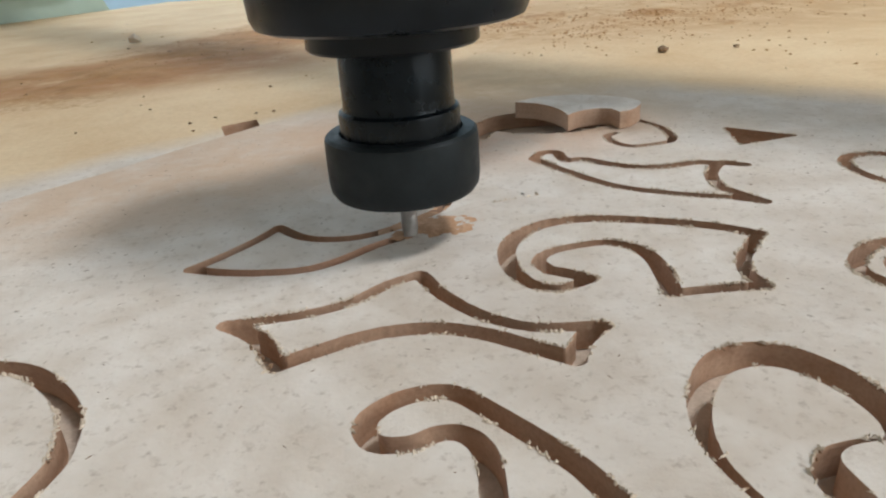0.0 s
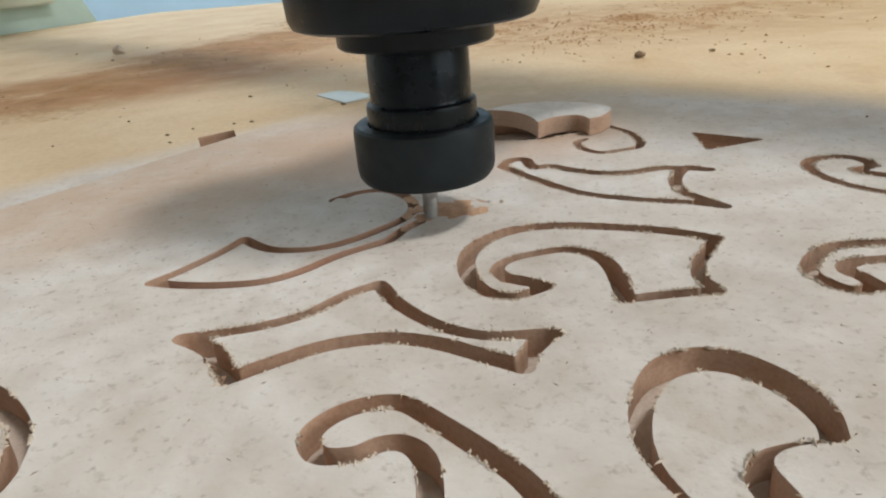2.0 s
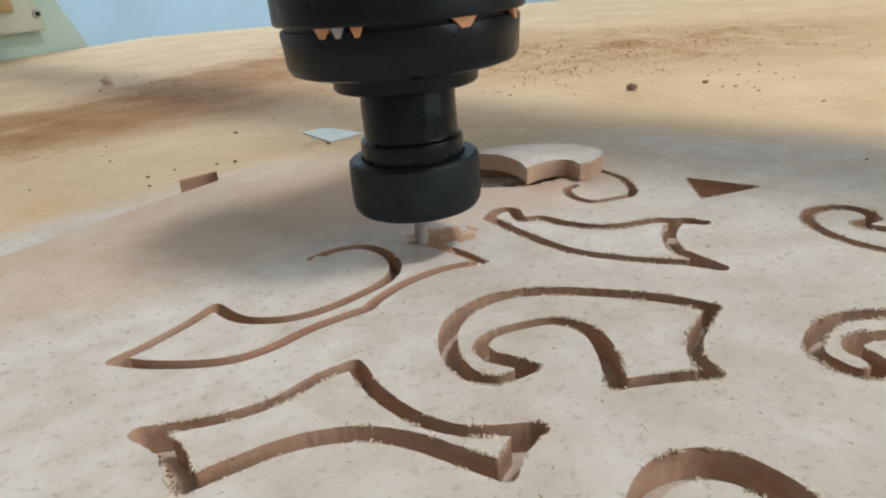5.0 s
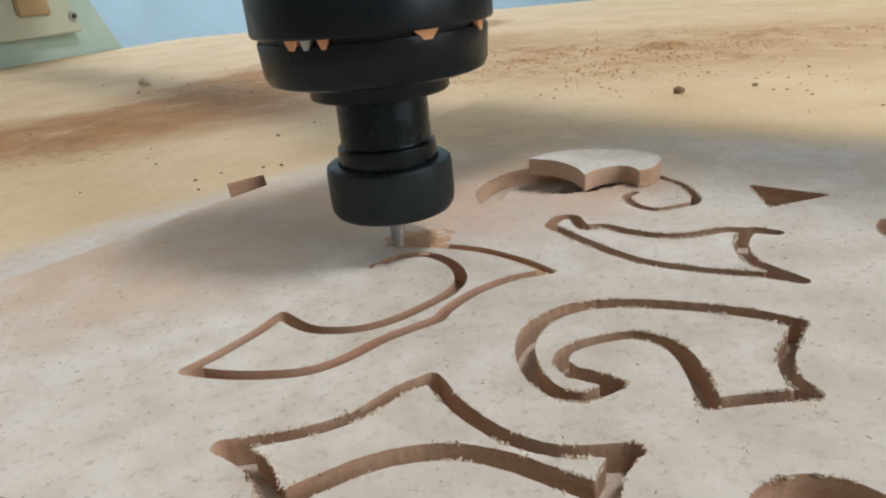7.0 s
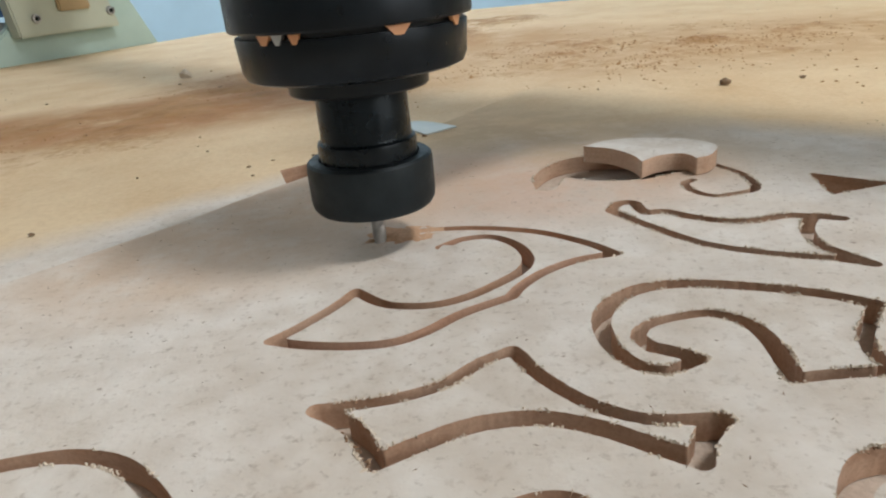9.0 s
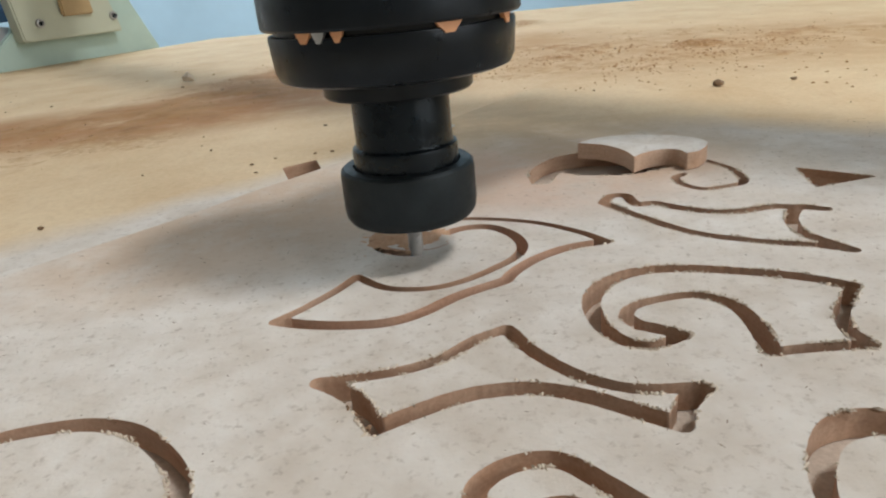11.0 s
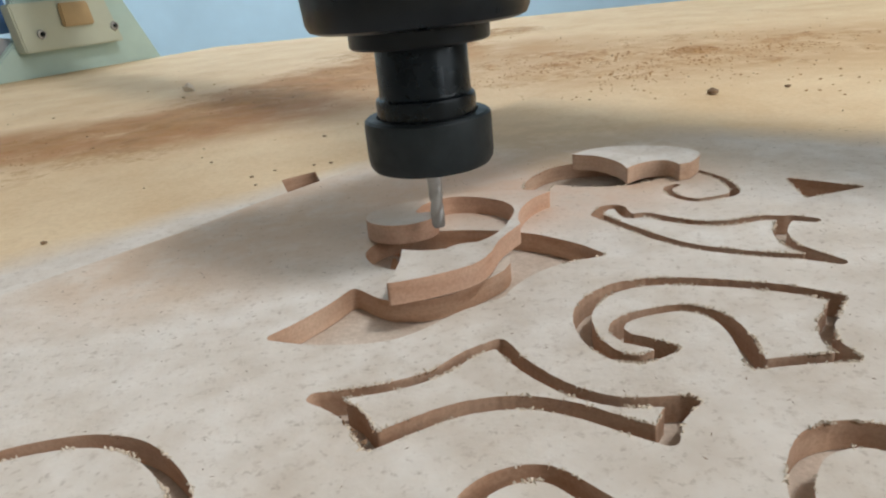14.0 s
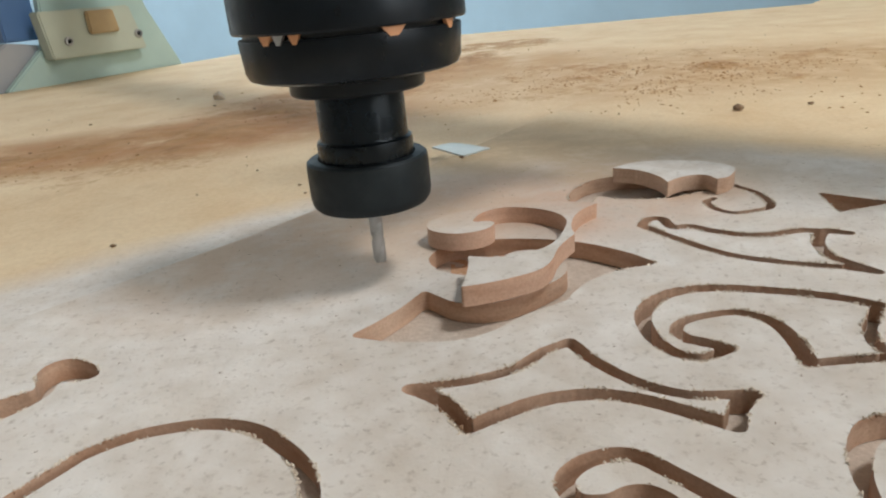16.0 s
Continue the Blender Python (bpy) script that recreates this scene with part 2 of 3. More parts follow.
def box(x0, y0, z0, x1, y1, z1, bevel=0.0):
    bm = bmesh.new()
    bmesh.ops.create_cube(bm, size=1)
    bmesh.ops.scale(bm, vec=(x1 - x0, y1 - y0, z1 - z0), verts=bm.verts)
    bmesh.ops.translate(bm, vec=((x0 + x1) / 2, (y0 + y1) / 2, (z0 + z1) / 2), verts=bm.verts)
    if bevel:
        bmesh.ops.bevel(bm, geom=bm.edges[:], offset=bevel, segments=2, affect="EDGES", profile=0.6)
    return bm


def lathe(profile, steps=64):
    """A turned body from (radius, height) pairs in millimetres; sharp corners are doubled by a tiny chamfer in the profile."""
    bm = bmesh.new()
    rings = []
    for r, z in profile:
        if r <= 0:
            rings.append([bm.verts.new((0, 0, z / 1000))])
        else:
            rings.append([bm.verts.new((r * math.cos(a) / 1000, r * math.sin(a) / 1000, z / 1000)) for a in (2 * math.pi * k / steps for k in range(steps))])
    for a, b in zip(rings, rings[1:]):
        for k in range(steps):
            j = (k + 1) % steps
            if len(a) == 1:
                bm.faces.new((a[0], b[k], b[j]))
            elif len(b) == 1:
                bm.faces.new((a[k], b[0], a[j]))
            else:
                bm.faces.new((a[k], a[j], b[j], b[k]))
    bmesh.ops.recalc_face_normals(bm, faces=bm.faces)
    return bm


def turned(name, profile, mat, parent, label="", steps=72):
    ob = part(name, lathe(profile, steps), mat, parent, label)
    for p in ob.data.polygons:
        p.use_smooth = True
    ob.data.set_sharp_from_angle(angle=radians(32))
    return ob


# ---- outlines of the cut ornament, in millimetres on the board; "|" marks a sharp corner ----
def curve_points(text, closed=True, step=0.7):
    """Smooth curves through the named points, broken at the corners."""
    runs, run = [], []
    for word in text.split():
        if word == "|":
            runs.append(run)
            run = [run[-1]]
        else:
            run.append(np.array([float(v) for v in word.split(",")]))
    if closed:
        run.append(runs[0][0] if runs else run[0])
    runs.append(run)
    out = []
    for run in runs:
        ring = closed and len(runs) == 1
        p = np.array(run)
        ends = (p[-2], p[1]) if ring else (2 * p[0] - p[1], 2 * p[-1] - p[-2])
        q = np.vstack([ends[0], p, ends[1]])
        for i in range(1, len(q) - 2):
            n = max(2, int(np.linalg.norm(q[i + 1] - q[i]) / step))
            for u in np.arange(n) / n:
                a, b, c, d = q[i - 1], q[i], q[i + 1], q[i + 2]
                out.append(0.5 * (2 * b + (c - a) * u + (2 * a - 5 * b + 4 * c - d) * u * u + (3 * b - a - 3 * c + d) * u**3))
    out.append(np.array(runs[-1][-1]))
    return np.array(out)


STAR = "-20.5,-38.6 -8.5,-37.4 3.5,-35 14,-29.9 23,-21.5 32.6,-15.9 | 38.3,-28.5 46.1,-39.6 54.8,-47.2 64.8,-51.2 79.3,-51.8 | 73.1,-58 69.6,-66 | 62.2,-61 50.1,-52.8 38.5,-48.2 26.6,-47.8 15.2,-50.8 -2.8,-60.3 | -7.6,-50.2 -13.9,-43.3"
SPIRAL = "141.5,-3 129.3,5.8 112,13.4 93.2,18.7 78.6,18 67.6,11.2 61,0.7 59.7,-12 62,-22 66.5,-28 72.3,-30 82,-26 | 77.7,-22.4 71,-18.2 | 69,-11.5 75,-5 90,-1.6 98.4,-5 102.9,-13.5 103.2,-25.5 101.7,-37.4 | 110.7,-36.6 127.8,-36.7 | 126.2,-29 130,-18"
LEAF = "83.6,91.2 88.4,99.6 95,99 96.8,87 104.9,86 113,78 123.3,71.2 134.7,68.6 150.1,71 166.5,64 | 158.5,68.3 149.2,55 147.6,40 155.5,23.2 | 145.8,29.5 129.2,36.6 112.5,46.8 101.9,59.2 91.3,77"
SCROLL = "10.2,65.1 19.4,72 31,72 40,62.2 43.4,49.4 40.4,38.8 31.9,29.6 20.2,20.4 9.3,16.2 -2.1,16.9 -10.1,20.8 -19.3,30.4 | -25.5,19.3 -34.6,7.2 -42,-.6 | -30.1,-4.6 -15.8,-6.9 -3.8,-6.5 6.2,-1.6 18.6,9 34.8,18.2 | 38.9,25.6 47.8,35.4 60.6,43.4 75.5,47 | 67.3,58.4 53.3,71.4 38.7,79 21.5,84 1.3,85 -10.9,80.6 -16.9,69 -13.2,57 -4,50 7.9,49.4 16.6,55.5 15.4,62.5"
CURL = "147,144 153,127 151,107 140.5,101.5 130.3,100.6 124,109.5 123.6,120 129,124.5"
HOLLOW = "55.5,128 57,149 70,171 89,179 110,176 128,162 133,142 | 118,135 105,131.5 92,133.5 80,137 71,143 64,127"
WEDGE = "181.5,121 206,99.6 | 176.5,91.5 | 179,107"
BIG_LOOP = "98,-122 92.5,-108 90,-99 90,-92.2 91.6,-85 95.2,-77 101.6,-69.2 109.9,-66.2 116.6,-67.6 121.6,-71.8 126.6,-80.3 128.2,-89.7 126,-97 | 118,-96.8 111.3,-98.9 108,-104 109,-114 106,-123 |"
LONG_SCROLL = "68,-110 63.3,-101 57.2,-93.1 48.6,-83.3 41.4,-76 35,-74.4 27.4,-76.6 22.2,-81.2 21,-85.5 22.8,-89.6 25.4,-91 | 31,-91 36.7,-88.5 41.3,-89 44.7,-92.7 46.2,-99.2 46,-112 | 57,-118 |"
LEFT_LOOP = "-124,-80 -117,-68.5 -112,-61.5 -99.5,-54 -81,-51 -66,-54.8 -54.8,-63.5 -46.4,-73.6 -42.5,-84 -42,-93 -47,-108 -58,-122 | -100,-126 -121,-104"
LEFT_HOOK = "-172,-42 -158,-29.5 -150.5,-25 -155.5,-15.5 -155,-8.4 -148.6,-5.4 -138.5,-10 -132.5,-17.5 -138,-21 -144,-21 -144,-30 -151,-41 -166,-54"
RIGHT_CURL = "250,-4 238,4 222,16 208.5,31 203.5,45.7 205,59 212,66 223.5,66.4 229,59.5 227.6,52 | 219,48 225.5,41 234,32 250,20 262,10 |"
RIGHT_SCROLL = "240,-30 220,-21 200,-18 176,-15.4 164.6,-20.8 157.4,-30.3 159,-38.6 163,-43 170.2,-42.6 | 169,-36 167.5,-31 173,-27 194,-28 215,-34 236,-42 |"
RIGHT_TIP = "156.5,-73 168,-68 182,-78 | 170,-90 158,-82 |"

THICK = 0.0086
CUT = 2.7
CELL = 0.6
GX, GY = np.arange(-185, 285, CELL), np.arange(-140, 235, CELL)
FIELD = np.full((len(GX), len(GY)), 50.0)


def stamp(points, reach):
    w = int(8 / CELL)
    for x, y in points:
        i, j = int((x - GX[0]) / CELL), int((y - GY[0]) / CELL)
        i0, i1, j0, j1 = max(0, i - w), min(len(GX), i + w + 2), max(0, j - w), min(len(GY), j + w + 2)
        d = np.hypot(GX[i0:i1, None] - x, GY[None, j0:j1] - y) - reach
        FIELD[i0:i1, j0:j1] = np.minimum(FIELD[i0:i1, j0:j1], d)


def inside(points, x, y):
    hit = np.zeros(np.broadcast(x, y).shape, bool)
    for (x0, y0), (x1, y1) in zip(points, np.roll(points, -1, 0)):
        if y0 != y1:
            hit ^= ((y0 > y) != (y1 > y)) & (x < (x1 - x0) * (y - y0) / (y1 - y0) + x0)
    return hit


scroll_line = curve_points(SCROLL, True)
closed_lines = [curve_points(s) for s in (STAR, SPIRAL, LEAF, BIG_LOOP, LONG_SCROLL, LEFT_LOOP, RIGHT_CURL, RIGHT_SCROLL, RIGHT_TIP)]
open_holes = [curve_points(s, True) for s in (HOLLOW, WEDGE, LEFT_HOOK)]
for line in closed_lines:
    stamp(line + (0, 0.4), CUT)
stamp(curve_points(CURL, False), 2.2)
near_cut = np.argwhere(np.abs(FIELD) < 3.0)
for i, j in near_cut:
    x, y = GX[i], GY[j]
    patch = max(0.0, noise.noise((x * 0.07, y * 0.07, 9.1)) + 0.35 + 0.35 * (x > 55))
    calm = 0.35 if y < -62 or x < -40 else 1.0
    FIELD[i, j] += calm * 0.20 * noise.fractal((x * 0.45, y * 0.45, 3.1), 1.0, 2.0, 3) + calm * 0.26 * patch * noise.fractal((x * 1.1, y * 1.1, 6.4), 0.7, 2.0, 2)
stamp(scroll_line, 2.38)
for line in open_holes:
    stamp(line, 0.6)
    FIELD[inside(line, GX[:, None], GY[None, :])] = -1.0

# Connected parts of what is left of the sheet
LABEL = np.zeros(FIELD.shape, int)
solid = FIELD > 0
count = 0
for si, sj in np.argwhere(solid):
    if LABEL[si, sj]:
        continue
    count += 1
    LABEL[si, sj] = count
    stack = [(si, sj)]
    while stack:
        i, j = stack.pop()
        for a, b in ((i + 1, j), (i - 1, j), (i, j + 1), (i, j - 1)):
            if 0 <= a < len(GX) and 0 <= b < len(GY) and solid[a, b] and not LABEL[a, b]:
                LABEL[a, b] = count
                stack.append((a, b))


def contours(k):
    """The closed boundary lines of part k, in millimetres."""
    g = np.where(LABEL == k, FIELD, np.minimum(-0.02, np.where(LABEL > 0, -0.4, FIELD)))
    s = g > 0
    mixed_cells = np.argwhere((s[:-1, :-1].astype(int) + s[1:, :-1] + s[:-1, 1:] + s[1:, 1:]) % 4 != 0)
    links = {}

    def cross(a, b):
        ga, gb = g[a], g[b]
        u = ga / (ga - gb)
        return (GX[a[0]] + u * (GX[b[0]] - GX[a[0]]), GY[a[1]] + u * (GY[b[1]] - GY[a[1]]))

    where = {}
    for i, j in mixed_cells:
        c = [(i, j), (i + 1, j), (i + 1, j + 1), (i, j + 1)]
        hits = []
        for a, b in zip(c, c[1:] + c[:1]):
            if s[a] != s[b]:
                key = (a, b) if s[a] else (b, a)
                where[key] = cross(*key)
                hits.append((key, s[a]))
        outs, ins = [h for h, up in hits if up], [h for h, up in hits if not up]
        if len(outs) == 2 and hits[0][1]:
            pairs = ((outs[0], ins[0]), (outs[1], ins[1]))
        elif len(outs) == 2:
            pairs = ((outs[0], ins[1]), (outs[1], ins[0]))
        else:
            pairs = ((outs[0], ins[0]),)
        for a, b in pairs:
            links[(a, i, j)] = b
    nexts = {}
    for (a, i, j), b in links.items():
        nexts[a] = b
    loops, left = [], set(nexts)
    while left:
        start = left.pop()
        loop, at = [start], nexts[start]
        while at != start and at in left:
            left.discard(at)
            loop.append(at)
            at = nexts[at]
        pts = np.array([where[e] for e in loop])
        if len(pts) < 14:
            continue
        pts = 0.64 * pts + 0.18 * (np.roll(pts, 1, 0) + np.roll(pts, -1, 0))
        keep = [0]
        for n in range(1, len(pts)):
            if np.linalg.norm(pts[n] - pts[keep[-1]]) > 0.55:
                keep.append(n)
        if len(keep) > 6:
            loops.append(pts[keep])
    return loops


def sheet(loops, frame_mm=None, test=None, thick=THICK):
    """A slab whose outline is the loops, with face material 0 and edge material 1."""
    verts, edges = [], []
    rings = ([np.array(frame_mm, float)] if frame_mm is not None else []) + loops
    for ring in rings:
        n0 = len(verts)
        verts += [Vector((float(x), float(y))) for x, y in ring]
        edges += [(n0 + i, n0 + (i + 1) % len(ring)) for i in range(len(ring))]
    v2, _, faces, *_ = delaunay_2d_cdt(verts, edges, [], 0, 1e-5)
    v2 = np.array([tuple(v) for v in v2])
    mid = np.array([v2[list(fc)].mean(0) for fc in faces])
    ok = np.zeros(len(faces), bool)
    for ring in rings:
        ok ^= inside(ring, mid[:, 0], mid[:, 1])
    faces = [fc for fc, k in zip(faces, ok) if k]
    bm = bmesh.new()
    top = [bm.verts.new((x / 1000, y / 1000, 0)) for x, y in v2]
    for fc in faces:
        try:
            bm.faces.new([top[i] for i in fc]).material_index = 0
        except ValueError:
            pass
    low = [bm.verts.new((x / 1000, y / 1000, -thick)) for x, y in v2]
    for fc in faces:
        try:
            bm.faces.new([low[i] for i in reversed(fc)]).material_index = 1
        except ValueError:
            pass
    bm.verts.index_update()
    for e in [e for e in bm.edges if len(e.link_faces) == 1 and e.verts[0].co.z == 0 and e.verts[1].co.z == 0]:
        a, b = e.verts
        try:
            wall = bm.faces.new((a, b, low[b.index], low[a.index]))
        except ValueError:
            continue
        wall.material_index, wall.smooth = 1, True
        for rim in wall.edges:
            rim.smooth = rim.verts[0].co.z != rim.verts[1].co.z
    bmesh.ops.recalc_face_normals(bm, faces=bm.faces)
    return bm


# ---- the room ----
def structure(name, bm, mat, label):
    return tagged(part(name, bm, mat), label, name.split("_")[0], kind="structure")


structure("floor", box(-4.0, -3.5, -0.84, 4.5, 4.8, -0.80), CONCRETE, "grey concrete workshop floor")
structure("ceiling", box(-4.0, -3.5, 3.0, 4.5, 4.8, 3.1), PLASTER, "plain pale workshop ceiling")
structure("wall_north", box(-4.0, 4.6, -0.8, 4.5, 4.8, 3.0), BLUE, "pale blue painted workshop wall")
structure("wall_west", box(-4.2, -3.5, -0.8, -4.0, 4.8, 3.0), PLASTER, "plain plastered workshop wall")
structure("wall_east", box(4.5, -3.5, -0.8, 4.7, 4.8, 3.0), PLASTER, "plain plastered workshop wall")
structure("wall_south", box(-4.0, -3.7, -0.8, 4.5, -3.5, 3.0), PLASTER, "plain plastered workshop wall")

# ---- machine table with its wasteboard ----
SHEET_RIM = RIM + [(1700, 1665), (1700, -900)]
JOINT = [(x + 12, y - 8) for x, y in RIM]
UNDER = [(-1000, -900)] + JOINT[1:-1] + [(949, 1665), (1700, 1665), (1700, -900)]
EXPOSED = [(949, 1665)] + JOINT[-2:0:-1] + [(-1000, -900), (-1060, -900), (-985, 1020), (-654, 1608), (-627, 1665)]
SLOT = [(-80, 185), (-62, 199), (-78, 248), (-98, 234)]
table = tagged(new("machine_table"), "flat machine bed covered by a dusty wasteboard", "table")


def slab(outline_mm, z0, z1):
    bm = bmesh.new()
    lo = [bm.verts.new((x / 1000, y / 1000, z0)) for x, y in outline_mm]
    hi = [bm.verts.new((x / 1000, y / 1000, z1)) for x, y in outline_mm]
    bm.faces.new(hi)
    bm.faces.new(lo[::-1])
    for i in range(len(lo)):
        j = (i + 1) % len(lo)
        bm.faces.new((lo[i], lo[j], hi[j], hi[i]))
    bmesh.ops.recalc_face_normals(bm, faces=bm.faces)
    return bm


part("wasteboard", slab(UNDER, -0.030, -THICK - 0.0003), WASTE, table, "brown dusty wasteboard under the sheet")
bm = sheet([np.array(SLOT, float)], EXPOSED, thick=0.0213)
bmesh.ops.translate(bm, vec=(0, 0, -THICK - 0.0003), verts=bm.verts)
part("wasteboard", bm, (LOW_BOARD, EDGE), table, "white-faced wasteboard covered with tan sawdust, with a small slot")
part("bed", box(-0.8, -0.85, -0.10, 1.65, 1.45, -0.0305), GREY, table)
for lx, ly in ((-0.75, -0.8), (1.5, -0.8), (-0.5, 1.3), (1.5, 1.3)):
    part("leg", box(lx, ly, -0.80, lx + 0.09, ly + 0.09, -0.1005, 0.004), GREY, table)

# ---- the sheet and the shapes cut from it ----
loops_of = {k: contours(k) for k in range(1, count + 1)}
loops_of = {k: v for k, v in loops_of.items() if v}
outer = LABEL[0, 0]
board = part("fibreboard_sheet", sheet(loops_of[outer], SHEET_RIM), (SHEET, EDGE))
tagged(board, "pale fibreboard sheet with ornamental scrolls cut through it", "board")

PIECE_LABELS = [
    ((30, -40), "four-cornered star piece with curved sides cut in the sheet"),
    ((120, -10), "spiral leaf piece lying loose in its cut in the sheet"),
    ((130, 55), "long curved leaf piece lying in its cut"),
    ((110, -82), "curled loop piece lying in its wide cut"),
    ((50, -95), "long scroll piece with a rounded head in its cut"),
]
scroll_key = LABEL[int((-20 - GX[0]) / CELL), int((8 - GY[0]) / CELL)]
scroll_piece = None
slips = {}
CENTRE = Vector((0.020, 0.045, 0.0))
for k, loops in loops_of.items():
    if k == outer:
        continue
    mid = np.mean(loops[0], 0)
    label = "small curled piece of pale fibreboard lying in its cut"
    for (px, py), words in PIECE_LABELS:
        i, j = int((px - GX[0]) / CELL), int((py - GY[0]) / CELL)
        if LABEL[i, j] == k:
            label = words
    bm = sheet(loops)
    if k == scroll_key:
        bmesh.ops.translate(bm, vec=-CENTRE, verts=bm.verts)
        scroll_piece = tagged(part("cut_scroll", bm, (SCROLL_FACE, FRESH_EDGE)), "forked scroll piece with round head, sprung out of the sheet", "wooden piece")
        scroll_piece.location = CENTRE
        continue
    org = Vector((mid[0] / 1000, mid[1] / 1000, 0))
    bmesh.ops.translate(bm, vec=-org, verts=bm.verts)
    piece = part("cut_out_piece", bm, (BOARD, EDGE))
    slip = {"curled": Vector((-0.0018, -0.0042, 0)), "four-": Vector((0, 0.0011, 0)), "spiral": Vector((0.0006, -0.0006, 0))}.get(label[:6] if label[0] in "cs" else label[:5], Vector((0, 0, 0)))
    slips[k] = slip
    piece.location = org + slip + Vector((0, 0, -0.0002))
    tagged(piece, label, "wooden piece", "pieces cut from the sheet")

# the loose piece that lies on top beside its hollow
LOOSE = "85,167 96,160 102,151 105.5,141 106.5,131 | 112,136 118,139.3 125,140.5 130,137.5 132,130 | 140,134 148,149 141,163 128,171 113,176 98,175"
bm = sheet([curve_points(LOOSE, True, 1.2)])
bmesh.ops.translate(bm, vec=(-0.118, -0.153, 0), verts=bm.verts)
loose = tagged(part("loose_offcut", bm, (BOARD, EDGE)), "loose fibreboard piece lying on the sheet over its hollow", "wooden piece")
loose.matrix_world = pose(0.118, 0.153, THICK + 0.0004, 0, 0, 0)

# ---- what is still uncut of the scroll's outline, in short strips that the tool takes down one by one ----
TOOL = [
    (0.0, 29.2, 16.2), (0.5, 33.5, 17.4), (1.0, 37.6, 24.8), (1.5, 43.0, 31.5), (2.0, 50.0, 37.6), (2.5, 58.5, 42.4), (3.0, 67.5, 45.3),
    (3.5, 75.2, 47.0), (4.0, 70.5, 54.5), (4.5, 62.5, 63.5), (5.0, 54.0, 71.0), (5.5, 46.0, 75.8), (6.0, 37.5, 79.4), (6.5, 28.5, 82.2), (7.0, 19.0, 85.2),
    (7.5, 9.0, 86.4), (8.0, 0.0, 86.2), (8.5, -8.8, 83.6), (9.0, -15.2, 76.4), (9.5, -16.9, 68.0), (10.0, -14.5, 59.5), (10.5, -8.5, 52.6),
    (11.0, 2.0, 49.3), (11.5, 12.6, 51.2), (12.0, 16.6, 56.0), (12.5, 14.0, 63.2), (12.7, 12.0, 64.3),
]
arc = np.r_[0, np.cumsum(np.linalg.norm(np.diff(scroll_line, axis=0), axis=1))]
tool_arc, last = [], 0
for t, x, y in TOOL:
    d = np.linalg.norm(scroll_line - (x, y), axis=1) + np.where(np.arange(len(arc)) < last, 1e6, 0)
    if t == 0.0:
        d = d + np.where((scroll_line[:, 1] > 30) | (arc < 140), 1e6, 0)
    last = int(np.argmin(d[: last + 120])) if last else int(np.argmin(d))
    tool_arc.append(arc[last])
uncut = []
s0 = tool_arc[0] - 0.5
while s0 < arc[-1] - 0.5:
    s1 = min(s0 + 2.4, arc[-1])
    bm = bmesh.new()
    rows_mm = []
    for s in (s0, (s0 + s1) / 2, s1):
        p = np.array([np.interp(s, arc, scroll_line[:, c]) for c in (0, 1)])
        q = np.array([np.interp(s + 0.4, arc, scroll_line[:, c]) - np.interp(s - 0.4, arc, scroll_line[:, c]) for c in (0, 1)])
        side = np.array([-q[1], q[0]]) / max(1e-6, np.linalg.norm(q)) * 2.5
        rows_mm.append((p + side, p - side))
    for z in (0.00006, -0.0035):
        for a, b in rows_mm:
            bm.verts.new((a[0] / 1000, a[1] / 1000, z)), bm.verts.new((b[0] / 1000, b[1] / 1000, z))
    bm.verts.ensure_lookup_table()
    v = bm.verts
    for quad in ((0, 1, 3, 2), (2, 3, 5, 4), (6, 8, 9, 7), (8, 10, 11, 9), (0, 2, 8, 6), (2, 4, 10, 8), (1, 7, 9, 3), (3, 9, 11, 5), (0, 6, 7, 1), (4, 5, 11, 10)):
        bm.faces.new([v[i] for i in quad])
    bmesh.ops.recalc_face_normals(bm, faces=bm.faces)
    strip = part("uncut_strip", bm, STRIP, board)
    uncut.append((strip, float(np.interp(s0 + 0.5, tool_arc + [arc[-1] + 1], [t for t, _, _ in TOOL] + [12.75]))))
    s0 = s1
bm = bmesh.new()
bmesh.ops.create_cone(bm, cap_ends=True, segments=20, radius1=0.00252, radius2=0.00252, depth=0.0035, matrix=Matrix.Translation((0.0755, 0.047, -0.00165)))
uncut.append((part("uncut_strip", bm, STRIP, board), 3.45))


# ---- sawdust ----
def smooth_step(a, b, v):
    u = np.clip((v - a) / (b - a), 0, 1)
    return u * u * (3 - 2 * u)


RIDGE = [(-0.75, 0.30), (-0.41, 0.345), (-0.28, 0.385), (-0.20, 0.53), (-0.07, 0.87), (0.05, 1.2)]


def to_line(x, y, line):
    best = 9.0
    for (x0, y0), (x1, y1) in zip(line, line[1:]):
        u = max(0.0, min(1.0, ((x - x0) * (x1 - x0) + (y - y0) * (y1 - y0)) / ((x1 - x0) ** 2 + (y1 - y0) ** 2)))
        best = min(best, math.hypot(x - x0 - u * (x1 - x0), y - y0 - u * (y1 - y0)))
    return best


